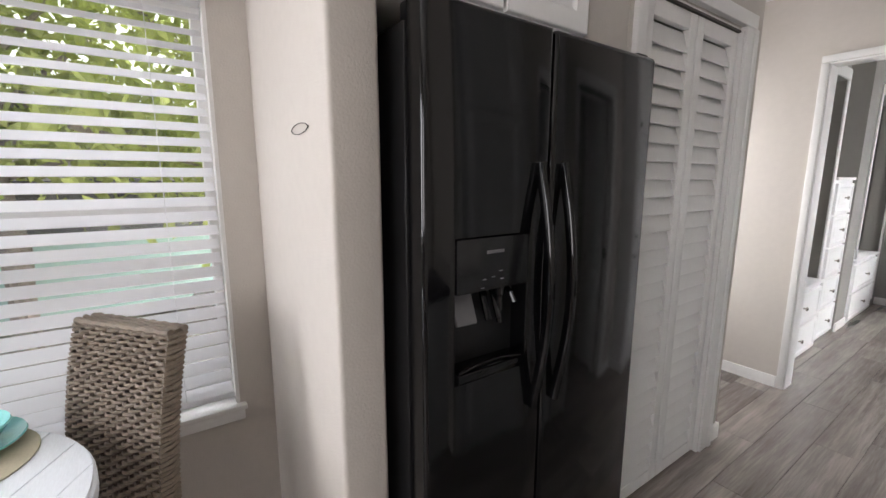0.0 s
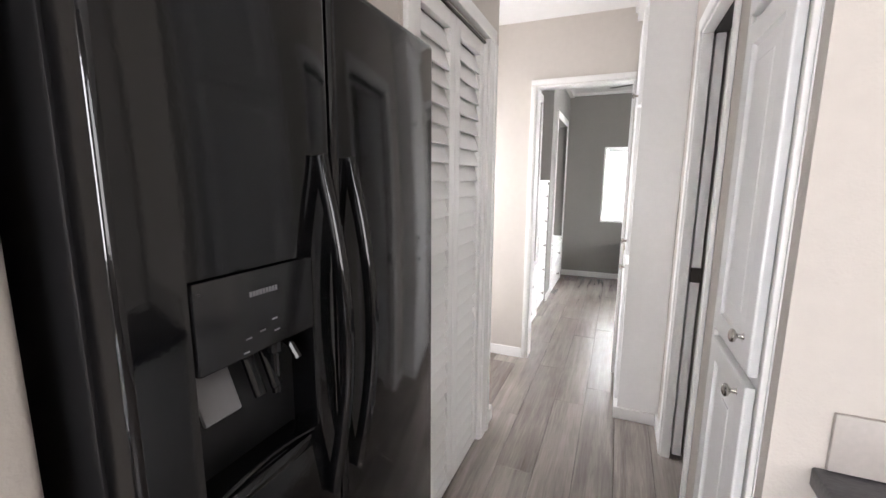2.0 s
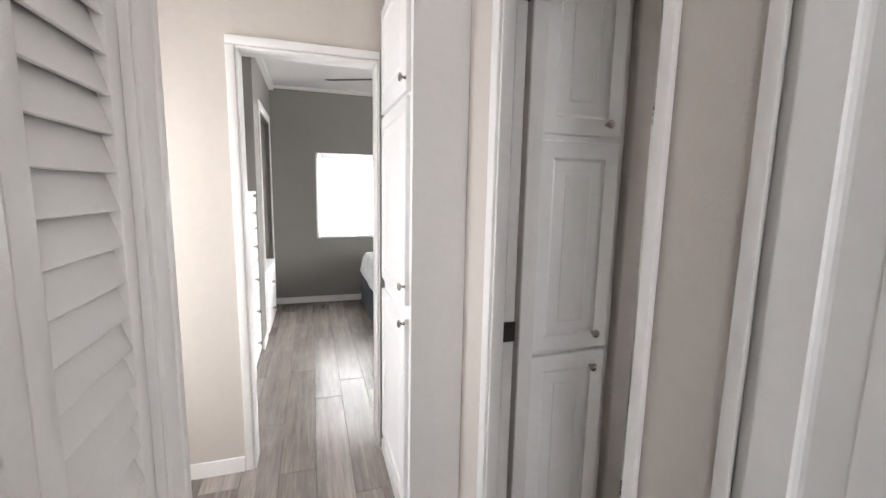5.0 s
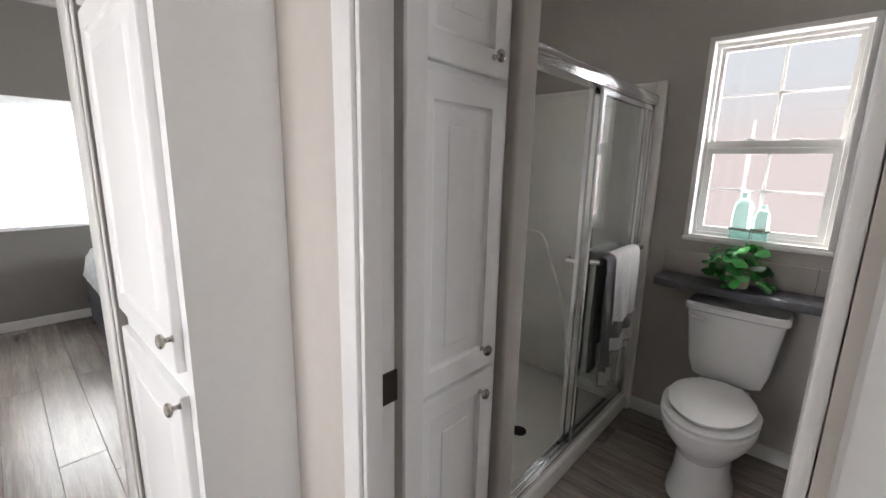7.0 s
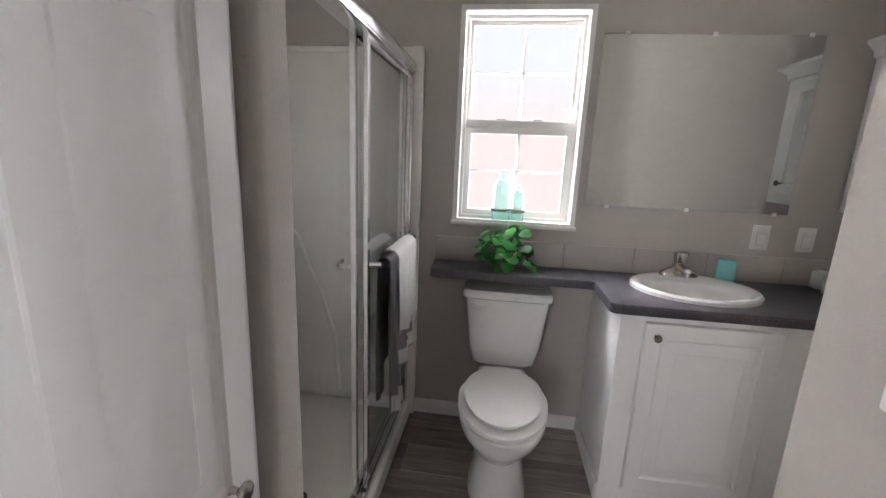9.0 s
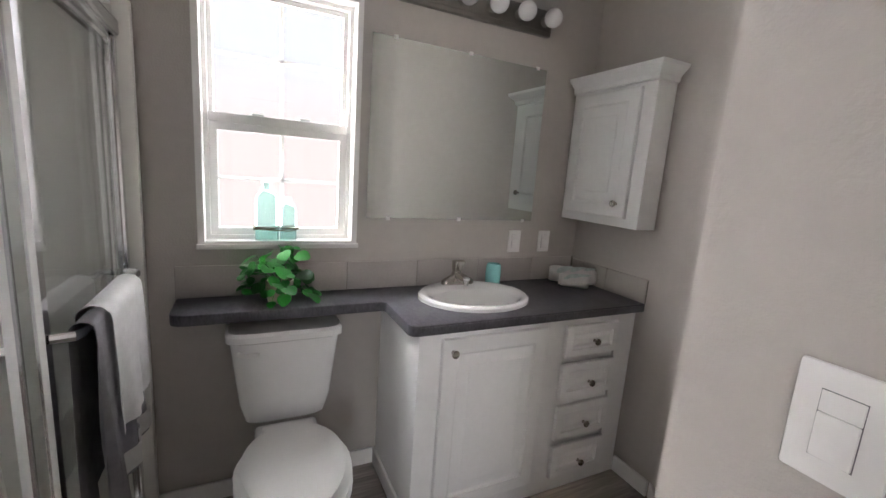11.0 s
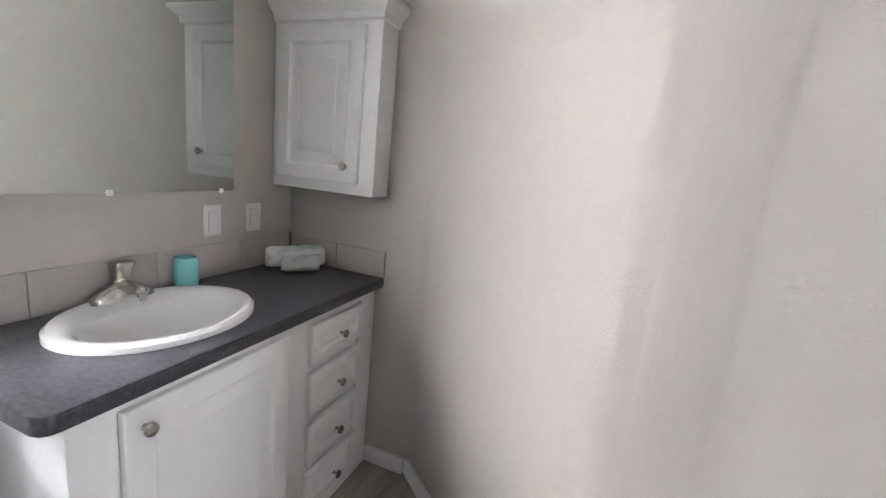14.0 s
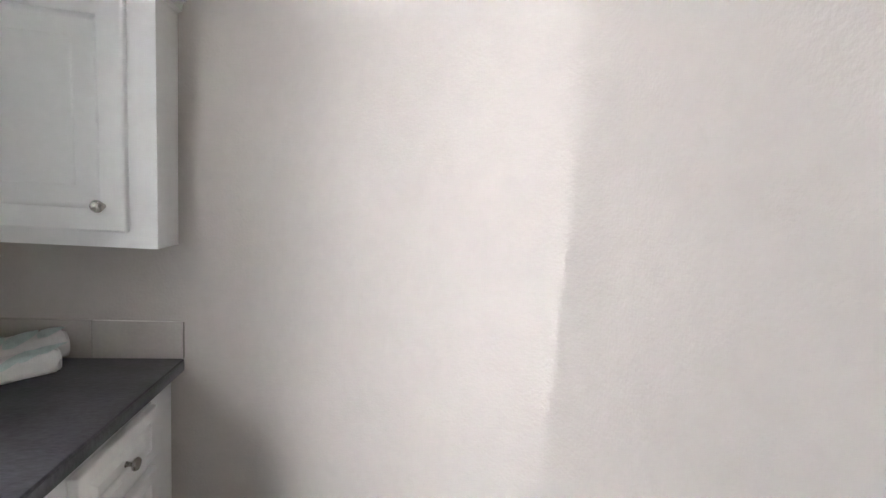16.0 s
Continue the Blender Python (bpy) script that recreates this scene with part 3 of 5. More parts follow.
def paddle(y, w, mat, label):
    bm = box(-0.004, 0.004, -w / 2, w / 2, -0.036, 0.04, 0.003)
    bm.transform(pose(-0.772, y, 1.068, 0, -22, 0))
    part("dispenser_paddle", bm, mat, fd, label)


paddle(0.392, 0.062, M_GREYPL, "pale grey plastic dispenser paddle")
paddle(0.462, 0.022, M_FRIDGE, "glossy black dispenser paddle")
paddle(0.497, 0.022, M_FRIDGE, "glossy black dispenser paddle")
part("spout", lathe(((0.008, 0), (0.008, 0.07), (0.013, 0.075), (0.014, 0.095)), 16, Matrix.Translation((-0.768, 0.505, 1.02))), M_FRIDGE, fd)
part("nozzle", tube([(-0.79, 0.535, 1.112), (-0.765, 0.54, 1.095), (-0.752, 0.543, 1.07)], 0.007, 8), M_FRIDGE, fd)
part("cavity_trim", boxes((-0.7415, -0.7385, CY[1] - 0.006, CY[1] - 0.001, 0.925, 1.116), r=0.001), M_PANEL, fd, "thin dark edge strip")
part("tray_lip", tube([(-0.741, CY[0] + 0.01 + 0.21 * u, CZ[0] + 0.018 + 0.012 * math.sin(math.pi * u)) for u in (k / 8 for k in range(9))], 0.003, 8), M_FRIDGE, tray)
for i in range(9):
    part("letter_bar", box(-0.7395, -0.7388, 0.436 + i * 0.0062, 0.4408 + i * 0.0062, 1.209, 1.217), M_SILVER, fd)
for y, z in ((0.424, 1.146), (0.451, 1.150), (0.480, 1.142), (0.476, 1.162), (0.418, 1.126)):
    part("button_mark", box(-0.7395, -0.7388, y, y + 0.011, z, z + 0.0025), M_SILVER, fd)


def bow_handle(y, door):
    pts = []
    for i in range(17):
        u = i / 16
        pts.append((-0.739 + 0.049 * math.sin(math.pi * min(max(u, 0.02), 0.98)) ** 0.9, y, 1.425 - 0.66 * u))
    part("handle", tube(pts, 0.0155, 12, 0.7, (1, 0, 0)), M_FRIDGE, door, "glossy black bowed handle")


bow_handle(0.604, fd)
bow_handle(0.690, fr)

# cabinet over the refrigerator
uc = thing("over_fridge_cabinet", (-1.1, 0.56, 1.785), "white two-door wall cabinet over the refrigerator", "wall cabinet")
part("body", box(-1.30, -0.872, 0.207, 0.918, 1.785, 2.298, 0.002), M_CAB, uc)
front("door", uc, 0.325, 0.45, (-0.872, 0.412, 1.81), 90, M_CAB)
front("door", uc, 0.325, 0.45, (-0.872, 0.752, 1.81), 90, M_CAB)

# wire hook on the stub
hk = thing("wall_hook", (-0.96, 0.105, 1.49), "thin bent wire hook on the greige wall stub", "hook")
loop = []
for i in range(23):
    u = i / 22
    a = -0.42 + (2 * math.pi + 0.84) * u
    loop.append((-1.046 + 0.060 * math.cos(a) * (1.12 if abs(u - 0.5) > 0.42 else 1.0), 0.1028 - 0.004 * math.sin(math.pi * u), 1.503 + 0.0125 * math.sin(a) * (0.55 if abs(u - 0.5) > 0.42 else 1.0)))
part("wire", tube(loop, 0.0012, 6), M_DARKMETAL, hk)

# pantry built into the hall wall
pa = thing("pantry_cabinet", (0.3, 1.16, 0), "tall white pantry cabinet with raised-panel doors", "pantry cabinet")
part("body", boxes((0.062, 0.57, 0.947, 1.383, 0, CEIL)), M_CAB, pa)
part("face_frame", boxes((0.053, 0.062, 0.947, 0.995, 0, CEIL), (0.053, 0.062, 1.335, 1.384, 0, CEIL), (0.053, 0.062, 0.995, 1.335, 0.955, 0.985), (0.053, 0.062, 0.995, 1.335, 1.765, 1.795), (0.053, 0.062, 0.995, 1.335, 0, 0.09)), M_CAB, pa)
front("door", pa, 0.338, 0.86, (0.053, 1.180, 0.09), -90, M_CAB, knob_at=(0.053, 1.066, 0.914))
front("door", pa, 0.338, 0.80, (0.053, 1.180, 0.975), -90, M_CAB, knob_at=(0.053, 1.066, 1.045))
front("door", pa, 0.338, 0.58, (0.053, 1.180, 1.80), -90, M_CAB)

part("edge_trim", boxes((0.041, 0.0525, 1.372, 1.396, 0, CEIL - 0.01), (0.041, 0.0525, 0.947, 0.966, 0, CEIL - 0.01), r=0.003), M_TRIM, pa)

# linen cabinet at the hall's end
li = thing("linen_cabinet", (-0.05, 2.8, 0), "tall white linen cabinet with three raised-panel doors", "linen cabinet")
part("body", boxes((-0.166, 0.049, 2.493, 3.101, 0, CEIL)), M_CAB, li)
part("plinth", boxes((-0.186, 0.034, 2.481, 3.101, 0, 0.07), r=0.004), M_TRIM, li)
part("crown", boxes((-0.225, 0.049, 2.46, 3.101, CEIL - 0.05, CEIL - 0.001), (-0.21, 0.049, 2.475, 3.101, CEIL - 0.1, CEIL - 0.05), r=0.006), M_TRIM, li)
front("door", li, 0.555, 0.82, (-0.166, 2.81, 0.10), -90, M_CAB, knob_at=(-0.166, 2.53, 0.905))
front("door", li, 0.555, 0.80, (-0.166, 2.81, 0.975), -90, M_CAB, knob_at=(-0.166, 2.53, 1.055))
front("door", li, 0.555, 0.48, (-0.166, 2.81, 1.79), -90, M_CAB, knob_at=(-0.166, 2.53, 1.835))

# kitchen worktop end
kc = thing("kitchen_counter", (0.6, 0.6, 0), "white kitchen base cabinet under a slate grey worktop", "kitchen cabinet")
part("body", box(0.16, 0.59, 0.34, 0.90, 0, 0.825, 0.002), M_CAB, kc)
kt = tagged(part("kitchen_worktop", box(0.12, 0.60, 0.30, 0.904, 0.826, 0.866, 0.006), M_COUNTER), "slate grey laminate kitchen worktop", "worktop")
ks = thing("kitchen_backsplash", (0.5, 0.9, 0.866), "grey-beige tile backsplash on the worktop", "backsplash")
for i in range(2):
    part("tile", box(0.14 + i * 0.31, 0.446 + i * 0.16, 0.894, 0.9045, 0.867, 0.978, 0.002), M_TILE, ks)

# ---- dining nook ----
ta = thing("round_table", (-1.08, -0.78, 0), "round table with white painted plank top", "dining table")
tt = part("tabletop", lathe(((0.36, 0.70), (0.405, 0.70), (0.418, 0.708), (0.418, 0.738), (0.41, 0.742)), 56, Matrix.Translation((-1.08, -0.78, 0))), M_TABLE, ta)
for i in range(9):
    c = -0.372 + i * 0.093
    h = 0.0455
    pts = []
    for k in range(9):
        o = c - h + 0.091 * k / 8
        o = max(min(o, 0.409), -0.409)
        pts.append((o, math.sqrt(0.411 ** 2 - o * o)))
    ring = [(p, q) for p, q in pts] + [(p, -q) for p, q in reversed(pts)]
    bm = prism(ring, 0.7425, 0.75)
    bm.transform(pose(-1.08, -0.78, 0, 0, 0, 62))
    part("plank", bm, M_TABLE, tt)
part("pedestal", lathe(((0.05, 0.04), (0.05, 0.15), (0.075, 0.25), (0.045, 0.4), (0.06, 0.6), (0.09, 0.70)), 28, Matrix.Translation((-1.08, -0.78, 0))), M_TABLE, ta)
for i in range(4):
    a = math.pi / 4 + i * math.pi / 2
    part("foot", tube([(-1.08 + 0.3 * u * math.cos(a), -0.78 + 0.3 * u * math.sin(a), 0.11 - 0.09 * u) for u in (0.1, 0.4, 0.7, 1.0)], 0.02, 8), M_TABLE, ta)


def plate(at, r, depth, label, mat):
    ob = thing("plate", at, label, "plate", "stacked plates")
    part("dish", lathe(((0.3 * r, 0.0), (0.55 * r, 0.0), (0.75 * r, 0.25 * depth), (r, depth), (r * 0.985, depth + 0.004), (0.74 * r, 0.25 * depth + 0.006), (0.5 * r, 0.006), (0.02, 0.006)), 40, Matrix.Translation(at)), mat, ob)
    return ob


tm = thing("placemat", (-1.295, -0.655, 0.75), "round grey-brown placemat under the plates", "placemat")
part("mat", lathe(((0.17, 0), (0.17, 0.003), (0.165, 0.004)), 40, Matrix.Translation((-1.295, -0.655, 0.7505))), M_POT, tm)
plate((-1.355, -0.635, 0.755), 0.12, 0.02, "turquoise glazed plate on the table", M_TURQ)
plate((-1.355, -0.635, 0.764), 0.095, 0.045, "teal glazed bowl stacked on the plate", M_TEAL)


def wicker_chair(name, m, label):
    ob = thing(name, (0, 0, 0), label, "chair", "wicker chairs round the table")
    W, TOP, SEAT = 0.166, 1.0, 0.46

    def lean(z):
        u = max(0.0, (z - SEAT) / (TOP - SEAT))
        return 0.015 + 0.075 * u * u

    def weave(z0, z1, wide, y_of, thick, name2):
        bm = bmesh.new()
        z, row = z0, 0
        while z < z1:
            pts = []
            n = 60
            for k in range(n + 1):
                x = -wide + 2 * wide * k / n
                ph = math.pi * x / 0.0208 + math.pi * row
                pts.append((x, y_of(z) + 0.0055 * math.sin(ph), z + 0.0012 * math.sin(x * 60 + row * 1.7)))
            merge(bm, tube(pts, 0.0058, 5))
            pts = [(p[0], p[1] + thick, p[2]) for p in pts]
            merge(bm, tube(pts, 0.0058, 5))
            for s in (-1, 1):
                merge(bm, tube([(s * (wide + 0.004), y_of(z) - 0.004, z), (s * (wide + 0.012), y_of(z) + thick * 0.5, z + 0.003 * (row % 3 - 1)), (s * (wide + 0.004), y_of(z) + thick + 0.004, z)], 0.0068, 5))
            z += 0.0128
            row += 1
        return part(name2, bm, M_WICKER, ob)

    weave(SEAT, TOP - 0.01, W, lean, 0.045, "backrest")
    part("back_frame", boxes((-W, W, 0.012, 0.04, SEAT - 0.1, SEAT + 0.05)), M_TWIG, ob)
    core = loft([[(-W + 0.003, lean(z) + 0.006, z), (W - 0.003, lean(z) + 0.006, z), (W - 0.003, lean(z) + 0.038, z), (-W + 0.003, lean(z) + 0.038, z)]
                 for z in (SEAT + k * (TOP - SEAT - 0.02) / 7 for k in range(8))])
    part("core", core, M_TWIG, ob)
    rim = bmesh.new()
    for dy in (0.0, 0.022, 0.044):
        merge(rim, tube([(-W - 0.005 + (2 * W + 0.01) * k / 24, lean(TOP) + dy, TOP - 0.004 + 0.002 * math.sin(k * 2.2 + dy * 90)) for k in range(25)], 0.0095, 7))
    part("top_rim", rim, M_WICKER, ob)
    part("seat", boxes((-0.2, 0.2, -0.42, 0.03, 0.36, 0.455), r=0.02), M_WICKER, ob)
    for x in (-0.17, 0.17):
        for y in (-0.39, 0.02):
            part("leg", tube([(x, y, 0.37), (x * 1.02, y * 1.01, 0.0)], 0.022, 8), M_WICKER, ob)
    ob.matrix_world = m
    return ob


back_dir = math.degrees(math.atan2(0.227, 0.289))
wc = wicker_chair("wicker_chair", pose(-1.302, -0.378, 0, 0, 0, back_dir), "brown-grey woven wicker dining chair by the window")
copy_thing(wc, pose(-0.95, -1.42, 0, 0, 0, 190))


def blind(name, y0, y1, z0, z1, pitch, width, tilt, x, m, label, head):
    """A horizontal slat blind, built facing +x at x and turned by m."""
    ob = thing(name, (0, 0, 0), label, "window blind")
    part("headrail", box(x - 0.03, x + 0.03, y0, y1, z1, z1 + head, 0.004), M_BLIND, ob)
    part("bottom_rail", box(x - 0.022, x + 0.022, y0, y1, z0, z0 + 0.018, 0.003), M_BLIND, ob)
    me, z = None, z0 + 0.03
    while z < z1 - 0.01:
        if me is None:
            bm = box(-width / 2, width / 2, y0 + 0.003, y1 - 0.003, -0.0015, 0.0015, 0.001, 1)
            bm.transform(Matrix.Translation((x, 0, z)) @ pose(0, 0, 0, 0, tilt, 0))
            first = part("slat", bm, M_BLIND, ob)
            me, base = first.data, z
        else:
            s = new("slat", me)
            s.parent, s.location = ob, (0, 0, z - base)
        z += pitch
    for y in (y0 + (y1 - y0) * 0.15, y0 + (y1 - y0) * 0.85):
        part("cord", tube([(x + width * 0.36, y, z0), (x + width * 0.36, y, z1)], 0.0012, 5), M_BLIND, ob)
    ob.matrix_world = m
    return ob


win = thing("window_nook", (-1.66, -0.5, 0.6), "white vinyl dining nook window", "window", kind="structure")
part("window_frame", merge(ring_x(-1.72, -1.66, NW[0], NW[1], NW[2], NW[3], 0.04), boxes((-1.71, -1.67, NW[0] + 0.04, NW[1] - 0.04, 1.25, 1.29))), M_PLASTIC, win)
g = part("pane", box(-1.692, -1.689, NW[0] + 0.03, NW[1] - 0.03, NW[2] + 0.03, NW[3] - 0.03), M_GLASS, win, flat=True)
g.visible_shadow = False
part("window_sill", boxes((-1.66, -1.57, NW[0] - 0.03, NW[1] + 0.02, NW[2] - 0.018, NW[2] + 0.002), (-1.60, -1.583, NW[0] - 0.02, NW[1] + 0.012, NW[2] - 0.06, NW[2] - 0.018), r=0.005), M_TRIM, win)
part("window_lining", boxes((-1.66, -1.602, NW[1] - 0.012, NW[1] + 0.001, NW[2], NW[3]), (-1.66, -1.602, NW[0] - 0.001, NW[0] + 0.012, NW[2], NW[3]), (-1.66, -1.602, NW[0], NW[1], NW[3] - 0.012, NW[3] + 0.001)), M_TRIM, win)
blind("window_blind", NW[0] + 0.015, NW[1] - 0.02, 0.615, 1.915, 0.0475, 0.051, 34, -1.585, pose(0, 0, 0), "white slatted window blind tilted half open", 0.07)

# ---- bathroom ----
tc = thing("tall_bath_cabinet", (0.39, 2.5, 0), "tall white bathroom cabinet with three raised-panel doors", "tall cabinet")
part("body", box(0.205, 0.588, 2.291, 3.10, 0, CEIL - 0.02), M_CAB, tc)
part("face_frame", boxes((0.2, 0.216, 2.283, 2.291, 0, CEIL - 0.02), (0.555, 0.588, 2.283, 2.291, 0, CEIL - 0.02), (0.216, 0.555, 2.283, 2.291, 0.0, 0.09), (0.216, 0.555, 2.283, 2.291, 0.82, 0.85), (0.216, 0.555, 2.283, 2.291, 1.61, 1.64)), M_CAB, tc)
for z, h, kz in ((0.09, 0.735, 0.767), (0.84, 0.77, 0.901), (1.63, 0.56, 1.673)):
    front("door", tc, 0.334, h, (0.391, 2.283, z), 0, M_CAB, rail=0.06, knob_at=(0.494, 2.283, kz))

# shower
sh = thing("shower_stall", (1.37, 2.7, 0), "white fibreglass shower stall with moulded walls", "shower")
part("base", boxes((0.69, 2.055, 2.315, 2.40, 0, 0.085), (0.69, 2.055, 2.40, 3.11, 0, 0.04), r=0.01), M_SHOWER, sh)
part("end_wall", boxes((2.03, 2.056, 2.30, 3.11, 0.04, 1.853), (2.018, 2.058, 2.297, 2.345, 0.0, 1.856), r=0.006), M_SHOWER, sh)
part("back_wall", box(0.70, 2.03, 3.085, 3.115, 0.04, 1.853, 0.004), M_SHOWER, sh)
part("side_wall", box(0.687, 0.705, 2.33, 3.085, 0.04, 1.853, 0.004), M_SHOWER, sh)
curve = [(2.028, 3.08, 0.985), (2.028, 2.99, 0.985), (2.028, 2.955, 0.97), (2.028, 2.925, 0.93), (2.028, 2.88, 0.80), (2.028, 2.80, 0.62), (2.028, 2.74, 0.42), (2.028, 2.72, 0.10)]
part("moulded_ledge", tube(curve, 0.012, 8), M_SHOWER, sh)
part("top_flange", boxes((2.02, 2.034, 2.345, 3.10, 1.825, 1.853), r=0.005), M_SHOWER, sh)
part("drain", lathe(((0.04, 0), (0.04, 0.004), (0.03, 0.006)), 24, Matrix.Translation((1.33, 2.62, 0.041))), M_DARKMETAL, sh, "round dark drain")

se = thing("shower_enclosure", (1.37, 2.36, 0.085), "chrome framed sliding glass shower doors slid open", "shower door")
part("bottom_track", boxes((0.69, 2.02, 2.335, 2.395, 0.085, 0.10), (0.69, 2.02, 2.335, 2.343, 0.10, 0.118), (0.69, 2.02, 2.362, 2.368, 0.10, 0.114), (0.69, 2.02, 2.388, 2.395, 0.10, 0.118), r=0.0015), M_CHROME, se)
part("header", boxes((0.69, 2.02, 2.33, 2.40, 1.732, 1.787), (0.69, 2.02, 2.326, 2.331, 1.739, 1.78), r=0.004), M_CHROME, se)
part("wall_jamb", boxes((1.995, 2.019, 2.335, 2.395, 0.118, 1.732), r=0.003), M_CHROME, se)
part("wall_jamb", boxes((0.688, 0.708, 2.335, 2.395, 0.118, 1.732), r=0.003), M_CHROME, se)


def sliding_panel(x0, x1, y):
    f = part("sliding_panel", boxes((x0, x0 + 0.026, y - 0.008, y + 0.008, 0.11, 1.74), (x1 - 0.026, x1, y - 0.008, y + 0.008, 0.11, 1.74), (x0 + 0.026, x1 - 0.026, y - 0.007, y + 0.007, 0.11, 0.136), (x0 + 0.026, x1 - 0.026, y - 0.007, y + 0.007, 1.71, 1.74)), M_CHROME, se)
    p = part("glass", box(x0 + 0.02, x1 - 0.02, y - 0.0025, y + 0.0025, 0.13, 1.715), M_GLASS, f, flat=True)
    p.visible_shadow = False
    return f


sp = sliding_panel(1.36, 2.00, 2.352)
sp2 = sliding_panel(1.315, 1.955, 2.379)
part("towel_bar", tube([(1.375, 2.343, 1.0), (1.385, 2.305, 1.0), (1.41, 2.296, 1.0), (1.93, 2.296, 1.0), (1.955, 2.305, 1.0), (1.965, 2.343, 1.0)], 0.011, 10, 0.5), M_CHROME, sp, "chrome towel bar")
part("inside_bar", tube([(1.33, 2.388, 1.0), (1.325, 2.43, 1.0), (1.345, 2.445, 1.0), (1.40, 2.447, 1.0)], 0.009, 10, 0.5), M_CHROME, sp2, "chrome inside handle")


def towel(name, x0, x1, front_drop, back_drop, off, mat, band, label, category="towel"):
    ob = thing(name, ((x0 + x1) / 2, 2.296, 1.0), label, category, "towels on the bar")
    bm = bmesh.new()
    prof = [(-(0.012 + off) - 0.010 * (1 - i / 13), -front_drop * (1 - i / 13)) for i in range(14)]
    prof += [(-(0.013 + off) * math.cos(a), (0.013 + off) * math.sin(a)) for a in (math.pi * k / 6 for k in range(1, 6))]
    prof += [(0.012 + off + 0.002 * i / 13, -back_drop * i / 13) for i in range(14)]
    nx = 18
    grid = []
    for i in range(nx + 1):
        u = i / nx
        col = []
        for j, (dy, dz) in enumerate(prof):
            hang = min(1.0, abs(dz) / 0.25)
            wave = 0.011 * math.sin(u * 9.5 + 0.6) * hang + 0.005 * math.sin(u * 23 + dz * 9) * hang
            pinch = 1 - 0.10 * hang * (1 if dy < 0 else 0.6)
            xx = (x0 + x1) / 2 + (u - 0.5) * (x1 - x0) * pinch + 0.012 * math.sin(dz * 7) * hang
            yy = max(-0.09, min(dy + (wave if dy < 0 else 0.2 * wave), 0.032))
            col.append(bm.verts.new((xx, 2.296 + yy, 1.0 + dz + 0.004 * math.sin(u * 14) * hang)))
        grid.append(col)
    for p, q in zip(grid, grid[1:]):
        for j in range(len(prof) - 1):
            bm.faces.new((p[j], q[j], q[j + 1], p[j + 1]))
    bmesh.ops.solidify(bm, geom=bm.faces[:], thickness=0.006)
    part("cloth", bm, mat, ob)
    if band:
        strip = bmesh.new()
        for z0, z1 in band:
            s = bmesh.new()
            lo, hi = [], []
            for i in range(nx + 1):
                u = i / nx
                for store, dz in ((lo, -z0), (hi, -z1)):
                    hang = min(1.0, abs(dz) / 0.25)
                    wave = 0.011 * math.sin(u * 9.5 + 0.6) * hang + 0.005 * math.sin(u * 23 + dz * 9) * hang
                    xx = (x0 + x1) / 2 + (u - 0.5) * (x1 - x0) * (1 - 0.10 * hang) + 0.012 * math.sin(dz * 7) * hang
                    k = abs(dz) / front_drop
                    store.append(s.verts.new((xx, 2.296 - (0.012 + off) - 0.010 * k + wave - 0.0085, 1.0 + dz + 0.004 * math.sin(u * 14) * hang)))
            for i in range(nx):
                s.faces.new((lo[i], lo[i + 1], hi[i + 1], hi[i]))
            bmesh.ops.solidify(s, geom=s.faces[:], thickness=0.003)
            merge(strip, s)
        part("band", strip, M_TOWEL_W, ob, "pale woven end band")
    return ob


towel("bath_towel", 1.46, 1.80, 0.47, 0.42, 0.004, M_TOWEL_G, ((0.39, 0.455),), "grey bath towel with pale band over the chrome bar")
towel("bath_towel", 1.395, 1.50, 0.60, 0.55, 0.012, M_TOWEL_G, ((0.52, 0.59),), "narrow folded grey towel hanging low with pale end")
towel("hand_towel", 1.47, 1.78, 0.30, 0.24, 0.024, M_TOWEL_W, (), "white hand towel hung over the grey bath towel")

# toilet
to = thing("toilet", (1.7, 1.845, 0), "white porcelain toilet with closed lid", "toilet")


def oval(cx, cy, z, front_r, back_r, half, n=36, square=2.0):
    pts = []
    for k in range(n):
        a = 2 * math.pi * k / n
        c, s = math.cos(a), math.sin(a)
        r = front_r if c < 0 else back_r
        e = 2.0 / square
        pts.append((cx + r * math.copysign(abs(c) ** e, c), cy + half * math.copysign(abs(s) ** e, s), z))
    return pts


def rect(cx, cy, z, hx, hy, n=36, square=6.0):
    return oval(cx, cy, z, hx, hx, hy, n, square)


TY = 1.845
part("bowl", loft([oval(1.64, TY, 0.0, 0.205, 0.20, 0.125, square=2.6), oval(1.64, TY, 0.03, 0.20, 0.20, 0.122, square=2.6), oval(1.63, TY, 0.10, 0.165, 0.20, 0.108, square=2.4), oval(1.62, TY, 0.20, 0.155, 0.20, 0.108),
                   oval(1.60, TY, 0.27, 0.20, 0.20, 0.14), oval(1.59, TY, 0.33, 0.25, 0.20, 0.17), oval(1.585, TY, 0.375, 0.268, 0.20, 0.18), oval(1.585, TY, 0.395, 0.268, 0.20, 0.18), oval(1.585, TY, 0.40, 0.26, 0.195, 0.172)]), M_PORCELAIN, to)
part("deck", box(1.72, 1.90, TY - 0.115, TY + 0.115, 0.30, 0.40, 0.02, 3), M_PORCELAIN, to)
part("seat", loft([oval(1.60, TY, 0.402, 0.268, 0.185, 0.178), oval(1.60, TY, 0.418, 0.272, 0.187, 0.181), oval(1.60, TY, 0.423, 0.262, 0.18, 0.172)]), M_PLASTIC, to)
